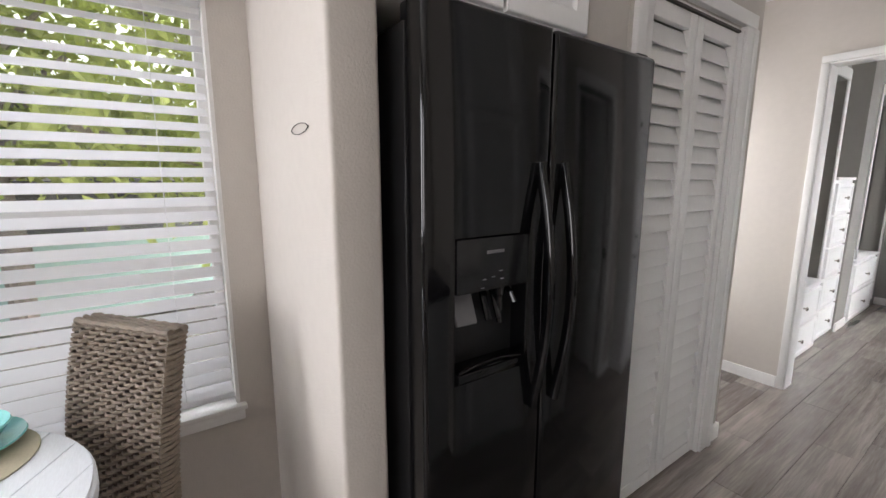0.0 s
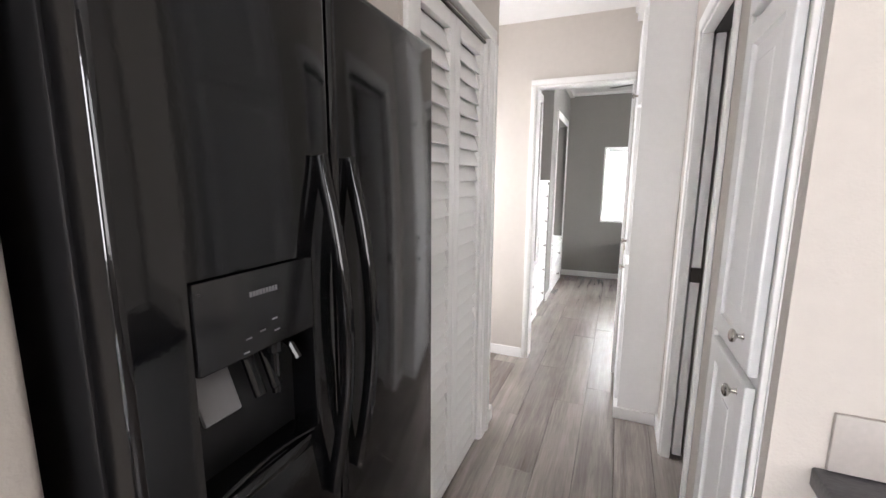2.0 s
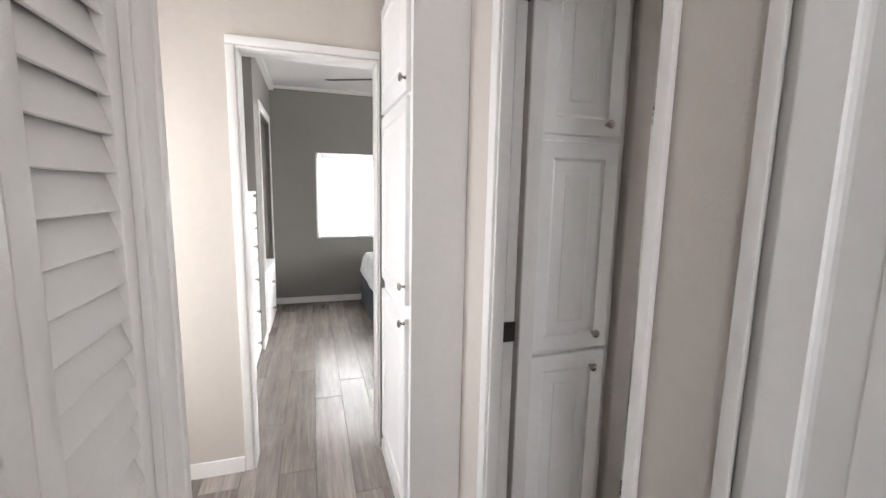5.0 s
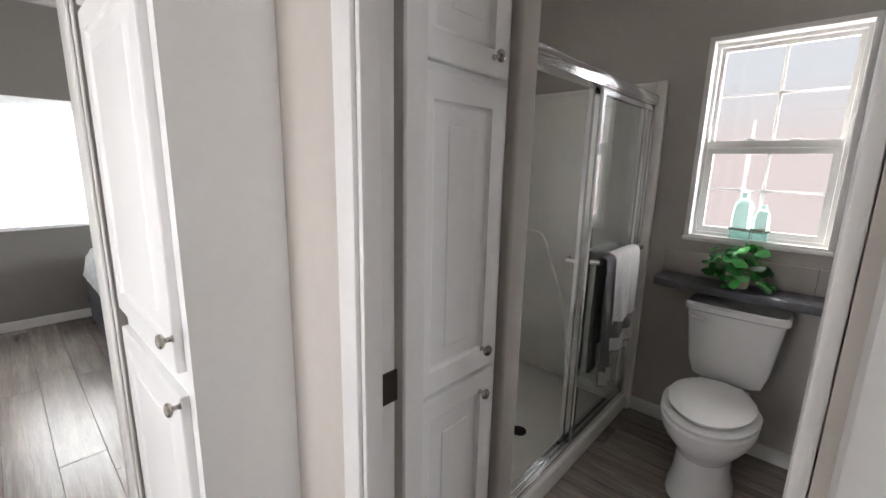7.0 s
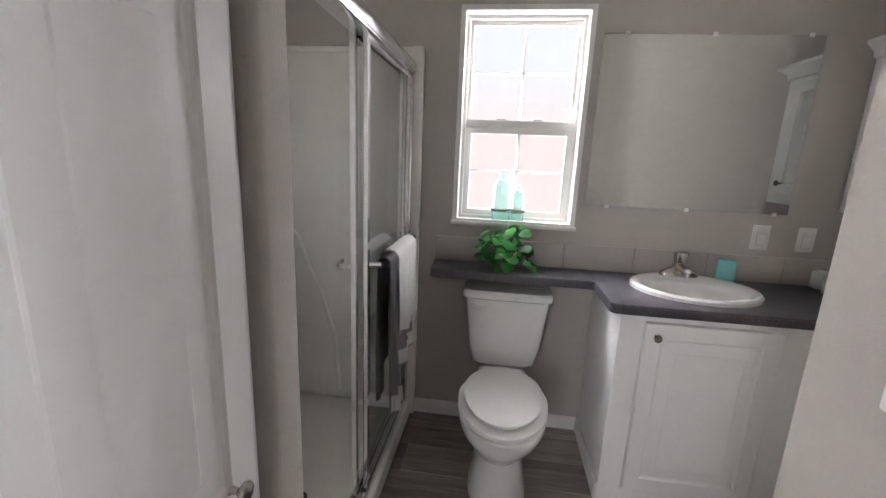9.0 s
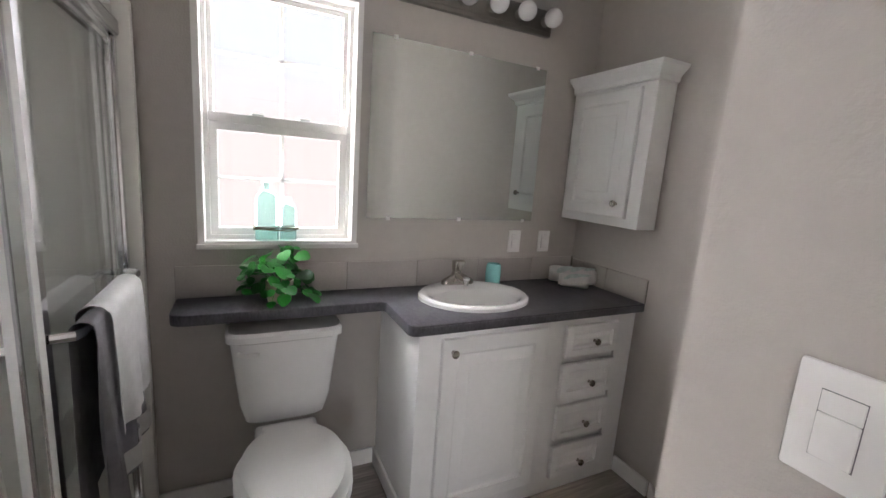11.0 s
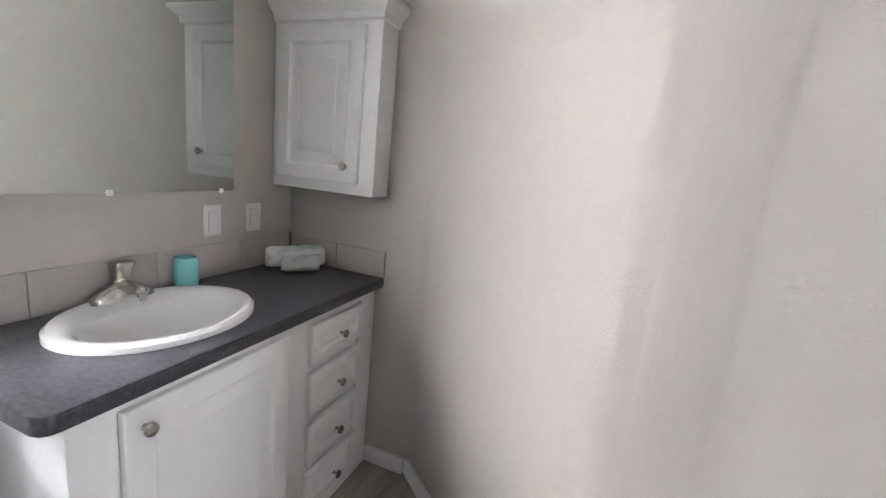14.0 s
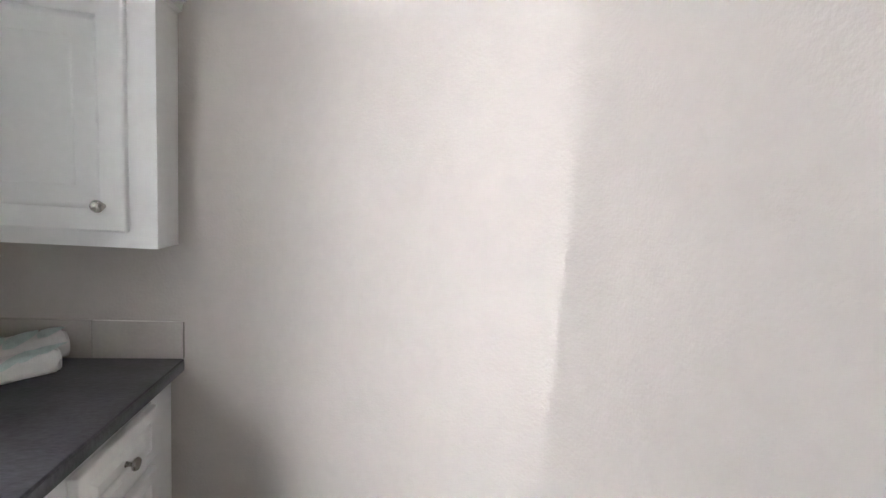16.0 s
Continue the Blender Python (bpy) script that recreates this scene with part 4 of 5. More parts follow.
part("lid", loft([oval(1.605, TY, 0.4235, 0.20, 0.17, 0.125), oval(1.605, TY, 0.432, 0.205, 0.18, 0.13), oval(1.605, TY, 0.433, 0.24, 0.19, 0.155), oval(1.605, TY, 0.446, 0.246, 0.192, 0.160), oval(1.605, TY, 0.453, 0.236, 0.185, 0.150), oval(1.605, TY, 0.456, 0.18, 0.15, 0.11)]), M_PLASTIC, to, "white closed toilet lid")
part("hinge_bar", box(1.79, 1.82, TY - 0.09, TY + 0.09, 0.402, 0.437, 0.008), M_PLASTIC, to)
part("tank", loft([rect(1.955, TY, 0.405, 0.06, 0.125), rect(1.955, TY, 0.42, 0.075, 0.145), rect(1.945, TY, 0.50, 0.085, 0.165), rect(1.94, TY, 0.745, 0.093, 0.193)]), M_PORCELAIN, to)
part("tank_lid", loft([rect(1.94, TY, 0.746, 0.094, 0.196), rect(1.94, TY, 0.752, 0.104, 0.206), rect(1.94, TY, 0.775, 0.104, 0.206), rect(1.94, TY, 0.786, 0.094, 0.196)]), M_PORCELAIN, to)
part("flush_lever", tube([(1.848, 2.005, 0.715), (1.835, 2.005, 0.715), (1.832, 1.985, 0.713), (1.834, 1.94, 0.708)], 0.009, 10, 0.7), M_PLASTIC, to, "white flush lever")

# vanity
va = thing("vanity_cabinet", (1.8, 0.9, 0), "white vanity cabinet with door and four drawers", "vanity")
part("side_panel", box(1.602, 2.044, 1.412, 1.43, 0, 0.829, 0.001), M_CAB, va)
part("side_panel", box(1.602, 2.044, 0.346, 0.364, 0, 0.829, 0.001), M_CAB, va)
part("bottom_panel", box(1.602, 2.044, 0.365, 1.411, 0.05, 0.066), M_CAB, va)
part("inner_panel", box(1.602, 1.616, 0.365, 1.411, 0.067, 0.829), M_CAB, va)
part("face_frame", boxes((1.592, 1.602, 0.346, 0.455, 0, 0.829), (1.592, 1.602, 1.345, 1.43, 0, 0.829), (1.592, 1.602, 0.765, 0.868, 0, 0.829), (1.592, 1.602, 0.455, 0.765, 0.0, 0.07), (1.592, 1.602, 0.868, 1.345, 0.0, 0.07), (1.592, 1.602, 0.455, 0.765, 0.80, 0.829), (1.592, 1.602, 0.868, 1.345, 0.80, 0.829)), M_CAB, va)
part("side_base", box(1.592, 2.046, 1.431, 1.443, 0, BB, 0.003), M_TRIM, va)
front("door", va, 0.475, 0.725, (1.592, 1.104, 0.078), -90, M_CAB, rail=0.06, knob_at=(1.592, 1.302, 0.752))
for z, h, kz in ((0.652, 0.142, 0.719), (0.46, 0.16, 0.526), (0.262, 0.163, 0.328), (0.074, 0.155, 0.133)):
    front("drawer_front", va, 0.30, h, (1.592, 0.612, z), -90, M_CAB, rail=0.032, knob_at=(1.592, 0.604, kz))

SX, SY = 1.825, 1.085


def worktop():
    """The L-shaped top with rounded free corners and an oval cut-out."""
    pts = [(2.05, 0.332), (1.562, 0.332), (1.562, 1.445), (1.565, 1.46), (1.575, 1.472), (1.592, 1.477), (1.828, 1.477), (1.842, 1.480), (1.848, 1.486), (1.85, 1.50), (1.85, 2.165), (1.856, 2.19), (1.87, 2.206), (1.895, 2.213), (2.05, 2.213)]
    bm = bmesh.new()
    hole = [(SX - 0.006 + 0.18 * math.cos(2 * math.pi * k / 40), SY + 0.225 * math.sin(2 * math.pi * k / 40)) for k in range(40)]
    edges = []
    for loop in (pts, hole):
        vs = [bm.verts.new((x, y, 0.832)) for x, y in loop]
        edges += [bm.edges.new((a, b)) for a, b in zip(vs, vs[1:] + vs[:1])]
    bmesh.ops.triangle_fill(bm, use_beauty=True, edges=edges, normal=(0, 0, 1))
    up = bmesh.ops.extrude_face_region(bm, geom=bm.faces[:])["geom"]
    bmesh.ops.translate(bm, vec=(0, 0, 0.038), verts=[v for v in up if isinstance(v, bmesh.types.BMVert)])
    rim = [e for e in bm.edges if all(abs(v.co.z - 0.87) < 1e-5 for v in e.verts) and len(e.link_faces) == 2 and any(abs(f.normal.z) < 0.5 for f in e.link_faces)
           and not all(v.co.x > 2.045 for v in e.verts) and min((v.co.xy - Vector((SX, SY))).length for v in e.verts) > 0.26]
    bmesh.ops.bevel(bm, geom=rim, offset=0.006, segments=2, profile=0.5, affect="EDGES")
    return bm


wt = thing("vanity_worktop", (1.8, 1.1, 0.832), "slate grey laminate worktop with banjo shelf over the toilet", "worktop")
part("top", worktop(), M_COUNTER, wt)
part("edge_band", boxes((1.5598, 1.5625, 0.335, 1.44, 0.834, 0.8625), r=0.0008), M_COUNTER, wt)
bk = thing("tile_backsplash", (2.05, 1.2, 0.87), "grey-beige tile backsplash along the vanity", "backsplash")
part("grout", boxes((2.054, 2.061, 0.332, 2.214, 0.871, 0.989), (1.562, 2.054, 0.3295, 0.335, 0.871, 0.979)), M_GROUT, bk)
ys = [0.345, 0.617, 0.941, 1.265, 1.588, 1.911, 2.214]
for a, b in zip(ys, ys[1:]):
    part("tile", box(2.049, 2.057, a + 0.0015, b - 0.0015, 0.872, 0.991, 0.002), M_TILE, bk)
xs = [1.562, 1.80, 2.046]
for a, b in zip(xs, xs[1:]):
    part("tile", box(a + 0.0015, b - 0.0015, 0.331, 0.3405, 0.872, 0.981, 0.002), M_TILE, bk)

# basin
si = thing("sink_basin", (SX, SY, 0.87), "oval white porcelain drop-in sink", "sink")


def ring_oval(hx, hy, z, n=56, dx=0.0):
    return [(SX + dx + hx * math.cos(2 * math.pi * k / n), SY + hy * math.sin(2 * math.pi * k / n), z) for k in range(n)]


def basin():
    bm = bmesh.new()
    rings = [ring_oval(0.205, 0.25, 0.871), ring_oval(0.204, 0.249, 0.884), ring_oval(0.195, 0.24, 0.892), ring_oval(0.182, 0.227, 0.892, dx=-0.002), ring_oval(0.158, 0.206, 0.884, dx=-0.014),
             ring_oval(0.145, 0.194, 0.868, dx=-0.019), ring_oval(0.138, 0.186, 0.83, dx=-0.02), ring_oval(0.122, 0.168, 0.785, dx=-0.02), ring_oval(0.095, 0.13, 0.758, dx=-0.015), ring_oval(0.05, 0.06, 0.747, dx=-0.01), ring_oval(0.02, 0.02, 0.745, dx=-0.01)]
    vs = [[bm.verts.new(p) for p in r] for r in rings]
    for p, q in zip(vs, vs[1:]):
        for i in range(len(p)):
            j = (i + 1) % len(p)
            bm.faces.new((p[i], p[j], q[j], q[i]))
    bm.faces.new(vs[-1])
    return bm


part("bowl", basin(), M_PORCELAIN, si)
part("drain", lathe(((0.022, 0), (0.022, 0.003), (0.014, 0.005)), 20, Matrix.Translation((SX - 0.01, SY, 0.7455))), M_NICKEL, si)

fa = thing("faucet", (1.99, SY, 0.889), "brushed nickel bathroom faucet with one lever", "faucet")
part("base", loft([oval(1.985, SY, 0.890, 0.026, 0.026, 0.083, square=2.6), oval(1.985, SY, 0.905, 0.026, 0.026, 0.081, square=2.6), oval(1.985, SY, 0.916, 0.02, 0.02, 0.066, square=2.6)]), M_NICKEL, fa)
part("spout", loft([[(x, SY + w * math.cos(a), z + h * math.sin(a)) for a in (2 * math.pi * k / 16 for k in range(16))] for x, z, w, h in
                    ((2.005, 0.92, 0.026, 0.024), (1.97, 0.925, 0.024, 0.021), (1.935, 0.924, 0.019, 0.017), (1.905, 0.92, 0.015, 0.012))]), M_NICKEL, fa)
part("spout_tip", lathe(((0.010, 0), (0.011, 0.02), (0.0155, 0.025), (0.0165, 0.034), (0.011, 0.040), (0.003, 0.041)), 18, Matrix.Translation((1.902, SY, 0.902))), M_CHROME, fa, "polished rounded spout tip")
for side in (-1, 1):
    part("shoulder", loft([[(1.985 + w * math.cos(a), SY + side * y, 0.893 + h * max(0.0, math.sin(a))) for a in (2 * math.pi * k / 16 for k in range(16))]
                           for y, w, h in ((0.080, 0.010, 0.010), (0.066, 0.019, 0.022), (0.042, 0.022, 0.036), (0.012, 0.022, 0.050))]), M_NICKEL, fa)
part("neck", lathe(((0.027, 0.0), (0.025, 0.02), (0.02, 0.034), (0.019, 0.04)), 20, Matrix.Translation((1.998, SY, 0.912))), M_NICKEL, fa)
part("lever", loft([rect(1.998, SY, 0.948, 0.018, 0.019, 20), rect(1.992, SY, 0.972, 0.020, 0.023, 20), rect(1.985, SY, 0.994, 0.022, 0.027, 20), rect(1.982, SY, 0.999, 0.019, 0.024, 20)]), M_NICKEL, fa, "brushed nickel lever")

cu = thing("tumbler", (2.0, 0.882, 0.87), "teal ceramic tumbler on the worktop", "tumbler")
part("cup", lathe(((0.03, 0), (0.036, 0.005), (0.0375, 0.05), (0.036, 0.09), (0.032, 0.104), (0.028, 0.105), (0.028, 0.095), (0.031, 0.05), (0.028, 0.012), (0.004, 0.01)), 32, Matrix.Translation((2.0, 0.882, 0.8705))), M_TEAL, cu)


def rolled_towel(at, length, r, turn, label):
    """A soft roll lying along local x; its ends show the wound layers."""
    ob = thing("rolled_towel", at, label, "towel", "rolled towels on the worktop")
    rings = []
    for i in range(23):
        u = i / 22
        x = -length / 2 + length * u
        edge = min(1.0, min(u, 1 - u) / 0.06)
        ring = []
        for k in range(40):
            a = 2 * math.pi * k / 40
            rr = (r - 0.006 * (1 - edge) ** 2) * (1 + 0.035 * noise.noise(Vector((x * 30, math.cos(a) * 2, math.sin(a) * 2 + at[0] * 9))))
            if 0.9 < a < 1.1:
                rr -= 0.003
            ring.append((x + 0.004 * math.sin(3 * a + at[1] * 40), rr * math.cos(a) * 1.06, max(0.0, r + rr * math.sin(a) * (0.94 if math.sin(a) > 0 else 1.0))))
        rings.append(ring)
    bm = loft(rings)
    bm.transform(pose(*at, 0, 0, turn))
    part("roll", bm, M_TOWEL_W, ob)
    for s in (-1, 1):
        pts = []
        for k in range(60):
            a = 2 * math.pi * 2.8 * k / 59
            rr = 0.006 + (r - 0.012) * k / 59
            pts.append((s * (length / 2 + 0.003), rr * math.cos(a), r + rr * math.sin(a)))
        b2 = tube(pts, 0.0035, 6, 1.0, (1, 0, 0))
        b2.transform(pose(*at, 0, 0, turn))
        part("wound_edge", b2, M_TOWEL_W, ob)
    for j in range(3):
        b2 = bmesh.new()
        c = -length * 0.32 + j * length * 0.3
        rows = []
        for i in range(6):
            a = 0.25 + 0.24 * i + j * 0.3
            h = length * 0.11 * math.sin(math.pi * (i + 0.5) / 6) + 0.003
            rr = r + 0.0045
            rows.append([b2.verts.new((c + s * h + 0.012 * i, -rr * math.cos(a) * 1.06, r + rr * math.sin(a) * 0.97)) for s in (-1, 1)])
        for p, q in zip(rows, rows[1:]):
            b2.faces.new((p[0], p[1], q[1], q[0]))
        bmesh.ops.solidify(b2, geom=b2.faces[:], thickness=0.0015)
        b2.transform(pose(*at, 0, 0, turn))
        part("leaf_print", b2, M_TOWEL_P, ob, "pale green printed leaf")
    return ob


rolled_towel((1.945, 0.425, 0.8705), 0.225, 0.044, 50 + 180, "white rolled towel with pale green leaf print")
rolled_towel((1.875, 0.478, 0.8705), 0.135, 0.034, 48 + 180, "small white rolled towel with pale green print")

# mirror, light bar, switches
mi = thing("wall_mirror", (2.05, 1.07, 1.18), "frameless rectangular wall mirror on clips", "mirror")
MIRROR_TURN = Matrix.Translation((2.059, 0.645, 0)) @ Matrix.Rotation(radians(1.0), 4, "Z") @ Matrix.Translation((-2.059, -0.645, 0))
bm = box(2.0545, 2.0585, 0.645, 1.518, 1.183, 1.918, 0.0008, 1)
bm.transform(MIRROR_TURN)
part("glass", bm, M_MIRROR, mi, flat=True)
for y, z in ((1.42, 1.183), (1.07, 1.183), (0.70, 1.183), (1.42, 1.918), (1.07, 1.918), (0.70, 1.918)):
    bm = box(2.0525, 2.0588, y - 0.009, y + 0.009, z - 0.008, z + 0.008, 0.002)
    bm.transform(MIRROR_TURN)
    part("clip", bm, M_PLASTIC, mi, "clear plastic mirror clip")

lb = thing("vanity_light_bar", (2.04, 1.0, 2.08), "brushed nickel light bar with round unlit bulbs", "light fixture")
part("bar", boxes((2.03, 2.059, 0.665, 1.48, 2.058, 2.168), (2.022, 2.03, 0.675, 1.47, 2.073, 2.153), r=0.004), M_BAR, lb)
for i in range(6):
    y = 0.713 + i * 0.144
    part("socket", lathe(((0.024, 0), (0.022, 0.02), (0.016, 0.025)), 18, Matrix.Translation((2.022, y, 2.113)) @ pose(0, 0, 0, 0, -90, 0)), M_BAR, lb)
    part("bulb", lathe([(0.014, 0.018)] + [(0.041 * math.sin(a), 0.062 - 0.041 * math.cos(a)) for a in (0.4 + k * (math.pi - 0.42) / 12 for k in range(13))], 24, Matrix.Translation((2.022, y, 2.113)) @ pose(0, 0, 0, 0, -90, 0)), M_BULB, lb, "frosted white globe bulb")


def wall_plate(name, w, h, m, label, switch):
    """A rocker switch or outlet plate facing local -y."""
    ob = thing(name, m.translation, label, name.replace("_", " "))
    def place(bm):
        bm.transform(m)
        return bm
    part("plate", place(box(-w / 2, w / 2, -0.007, 0, -h / 2, h / 2, 0.004)), M_PLASTIC, ob)
    if switch:
        part("surround", place(box(-0.0172, 0.0172, -0.0075, -0.0065, -0.0345, 0.0345)), M_GREYPL, ob, "thin grey gap round the rocker")
        part("rocker", place(merge(box(-0.0166, 0.0166, -0.0105, -0.0068, -0.0338, 0.012, 0.002), box(-0.0166, 0.0166, -0.009, -0.0068, 0.012, 0.0338, 0.001))), M_PLASTIC, ob)
    else:
        part("face", place(box(-0.018, 0.018, -0.009, -0.006, -0.035, 0.035, 0.003)), M_PLASTIC, ob)
        for z in (-0.018, 0.018):
            part("slot", place(boxes((-0.007, -0.005, -0.0095, -0.0088, z - 0.005, z + 0.005), (0.005, 0.007, -0.0095, -0.0088, z - 0.005, z + 0.005))), M_DARK, ob)
    return ob


wall_plate("light_switch", 0.078, 0.118, pose(0.478, 1.4775, 1.176, 0, 0, 180), "white rocker light switch on the greige wall", True)
wall_plate("power_outlet", 0.074, 0.112, pose(2.0595, 0.737, 1.076, 0, 0, -90), "white block power outlet over the worktop", True)
wall_plate("power_switch", 0.074, 0.112, pose(2.0595, 0.549, 1.076, 0, 0, -90), "white rocker switch plate over the worktop", True)

# wall cabinet
wl = thing("bath_wall_cabinet", (1.81, 0.39, 1.19), "white wall cabinet with crown moulding and raised-panel door", "wall cabinet")
part("body", box(1.576, 2.056, 0.331, 0.446, 1.207, 1.86, 0.002), M_CAB, wl)
front("door", wl, 0.385, 0.565, (1.833, 0.446, 1.248), 180, M_CAB, rail=0.055, knob_at=(1.69, 0.446, 1.311))


def crown():
    pts = [(0.0, 1.83), (0.010, 1.835), (0.012, 1.855), (0.028, 1.872), (0.044, 1.886), (0.046, 1.90), (0.0, 1.90)]
    bm = bmesh.new()
    rings = []
    for o, z in pts:
        rings.append([bm.verts.new(p) for p in ((2.056, 0.331, z), (1.576 - o, 0.331, z), (1.576 - o, 0.448 + o, z), (2.056, 0.448 + o, z))])
    for p, q in zip(rings, rings[1:]):
        for i in range(4):
            j = (i + 1) % 4
            bm.faces.new((p[i], p[j], q[j], q[i]))
    bm.faces.new(rings[-1])
    bm.faces.new(rings[0][::-1])
    return bm


part("crown", crown(), M_CAB, wl, "white crown moulding")

# window
bw = thing("window_bath", (2.1, 1.84, 1.05), "white vinyl single-hung bathroom window with grilles", "window", kind="structure")
part("casing", merge(ring_x(2.048, 2.0605, 1.553, 2.137, 1.062, 2.034, 0.022), ring_x(2.061, 2.112, 1.5705, 2.1195, 1.0765, 2.0165, 0.006)), M_TRIM, bw)
part("window_sill", box(2.041, 2.0475, 1.546, 2.142, 1.054, 1.074, 0.003), M_TRIM, bw)
part("window_frame", ring_x(2.112, 2.165, 1.572, 2.118, 1.078, 2.015, 0.02), M_PLASTIC, bw)
lower = part("lower_sash", merge(ring_x(2.116, 2.137, 1.593, 2.097, 1.099, 1.52, 0.028), boxes((2.112, 2.139, 1.593, 2.097, 1.521, 1.555), r=0.003)), M_PLASTIC, bw)
upper = part("upper_sash", ring_x(2.142, 2.16, 1.593, 2.097, 1.53, 1.994, 0.018), M_PLASTIC, bw)
for sash, x, z0, z1, zm in ((lower, 2.123, 1.127, 1.492, 1.318), (upper, 2.15, 1.556, 1.976, 1.77)):
    part("grille", boxes((x - 0.003, x + 0.003, 1.836, 1.850, z0, z1)), M_PLASTIC, sash)
    part("grille", boxes((x - 0.003, x + 0.003, 1.612, 2.078, zm - 0.006, zm + 0.006)), M_PLASTIC, sash)
    p = part("pane", box(x - 0.007, x - 0.005, 1.612, 2.078, z0 - 0.005, z1 + 0.005), M_GLASS, sash, flat=True)
    p.visible_shadow = False
for y in (1.76, 1.93):
    part("sash_lock", box(2.104, 2.125, y - 0.022, y + 0.022, 1.5555, 1.563, 0.003), M_PLASTIC, bw)

# plant and bottles on the banjo shelf
PX, PY = 1.945, 1.865
pl = thing("potted_plant", (PX, PY, 0.87), "small green leafy plant in a pale pot", "houseplant")
part("pot", lathe(((0.034, 0), (0.042, 0.004), (0.048, 0.05), (0.05, 0.085), (0.046, 0.086), (0.042, 0.06), (0.01, 0.058)), 24, Matrix.Translation((PX, PY, 0.8705))), M_POT, pl)
rng = random.Random(7)


def leaf_mesh():
    bm = bmesh.new()
    rows = []
    for i in range(6):
        u = i / 5
        w = 0.56 * math.sin(math.pi * (0.10 + 0.86 * u)) ** 0.65
        bend = -0.25 * u * u
        rows.append([bm.verts.new((s * w, u, bend + 0.10 * abs(s) * w)) for s in (-1, -0.5, 0, 0.5, 1)])
    for p, q in zip(rows, rows[1:]):
        for k in range(4):
            bm.faces.new((p[k], p[k + 1], q[k + 1], q[k]))
    return bm


lm = leaf_mesh()
bmesh.ops.solidify(lm, geom=lm.faces[:], thickness=0.012)
leaf_me = bpy.data.meshes.new("leaf")
lm.to_mesh(leaf_me)
lm.free()
leaf_me.materials.append(M_LEAF)
smooth(leaf_me)
for i in range(90):
    a = rng.uniform(0, 2 * math.pi)
    el = rng.uniform(-0.75, 1.3)
    d = rng.uniform(0.06, 0.15)
    x = min(PX + d * math.cos(a) * math.cos(el) * 0.75, 1.985)
    y = PY + d * math.sin(a) * math.cos(el) * 1.0
    z = max(0.965 + d * math.sin(el) * 0.78, 0.885)
    if z < 0.90 and x > 1.87:
        x = 1.865 + rng.uniform(-0.02, 0.0)
    size = rng.choice((0.03, 0.038, 0.048, 0.058))
    s = new("leaf", leaf_me)
    s.parent = pl
    m = Matrix.Translation((x - PX, y - PY, z - 0.87)) @ Euler((rng.uniform(-0.9, 0.3), rng.uniform(-0.6, 0.6), a - math.pi / 2 + rng.uniform(-0.7, 0.7))).to_matrix().to_4x4()
    s.matrix_basis = m @ Matrix.Diagonal((size, size * 0.95, size, 1))
    if i % 3 == 0:
        part("stem", tube([(PX, PY, 0.93), ((PX + x) / 2, (PY + y) / 2, (0.94 + z) / 2 + 0.012), (x, y, z)], 0.0013, 5), M_LEAF, pl)


def bottle(at, r, h, label):
    ob = thing("glass_bottle", at, label, "bottle", "bottles on the window sill")
    part("glass", lathe(((r * 0.8, 0), (r, 0.006), (r, h * 0.66), (r * 0.93, h * 0.75), (r * 0.6, h * 0.84), (r * 0.36, h * 0.88), (r * 0.34, h * 0.95), (r * 0.42, h * 0.955), (r * 0.42, h), (r * 0.3, h)), 32, Matrix.Translation(at)), M_BOTTLE, ob)
    ob.scale = (0.72, 1, 1)
    return ob


bottle((2.079, 1.902, 1.0767), 0.043, 0.232, "tall sea-green frosted glass bottle on the sill")
bottle((2.081, 1.823, 1.0767), 0.031, 0.178, "short sea-green frosted glass bottle on the sill")
tw = thing("twine_band", (2.079, 1.868, 1.13), "brown twig band tied round the glass bottles", "decoration")
band = bmesh.new()
for k in range(3):
    pts = []
    for i in range(33):
        a = 2 * math.pi * i / 32
        pts.append((2.079 + 0.036 * math.cos(a) - 0.003 * k, 1.868 + 0.083 * math.sin(a), 1.128 + 0.004 * math.sin(3 * a + k * 2) + 0.003 * k))
    merge(band, tube(pts, 0.0022, 6))
part("twigs", band, M_TWIG, tw)

# ---- bedroom, seen through the doorway ----
def wardrobe_drawers(at, w, d, h, rows, label):
    x, y, z = at
    ob = thing("wardrobe_drawers", at, label, "drawer unit", "white wardrobe drawers")
    part("body", box(x - d, x, y - w / 2, y + w / 2, z, z + h, 0.003), M_CAB, ob)
    part("top", box(x - d, x + 0.02, y - w / 2 - 0.01, y + w / 2 + 0.01, z + h, z + h + 0.025, 0.004), M_CAB, ob)
    fh = (h - 0.04) / rows
    for i in range(rows):
        front("drawer_front", ob, w - 0.03, fh - 0.015, (x, y, z + 0.03 + i * fh), 90, M_CAB, rail=0.03, knob_at=(x, y, z + 0.03 + (i + 0.5) * fh))
    return ob


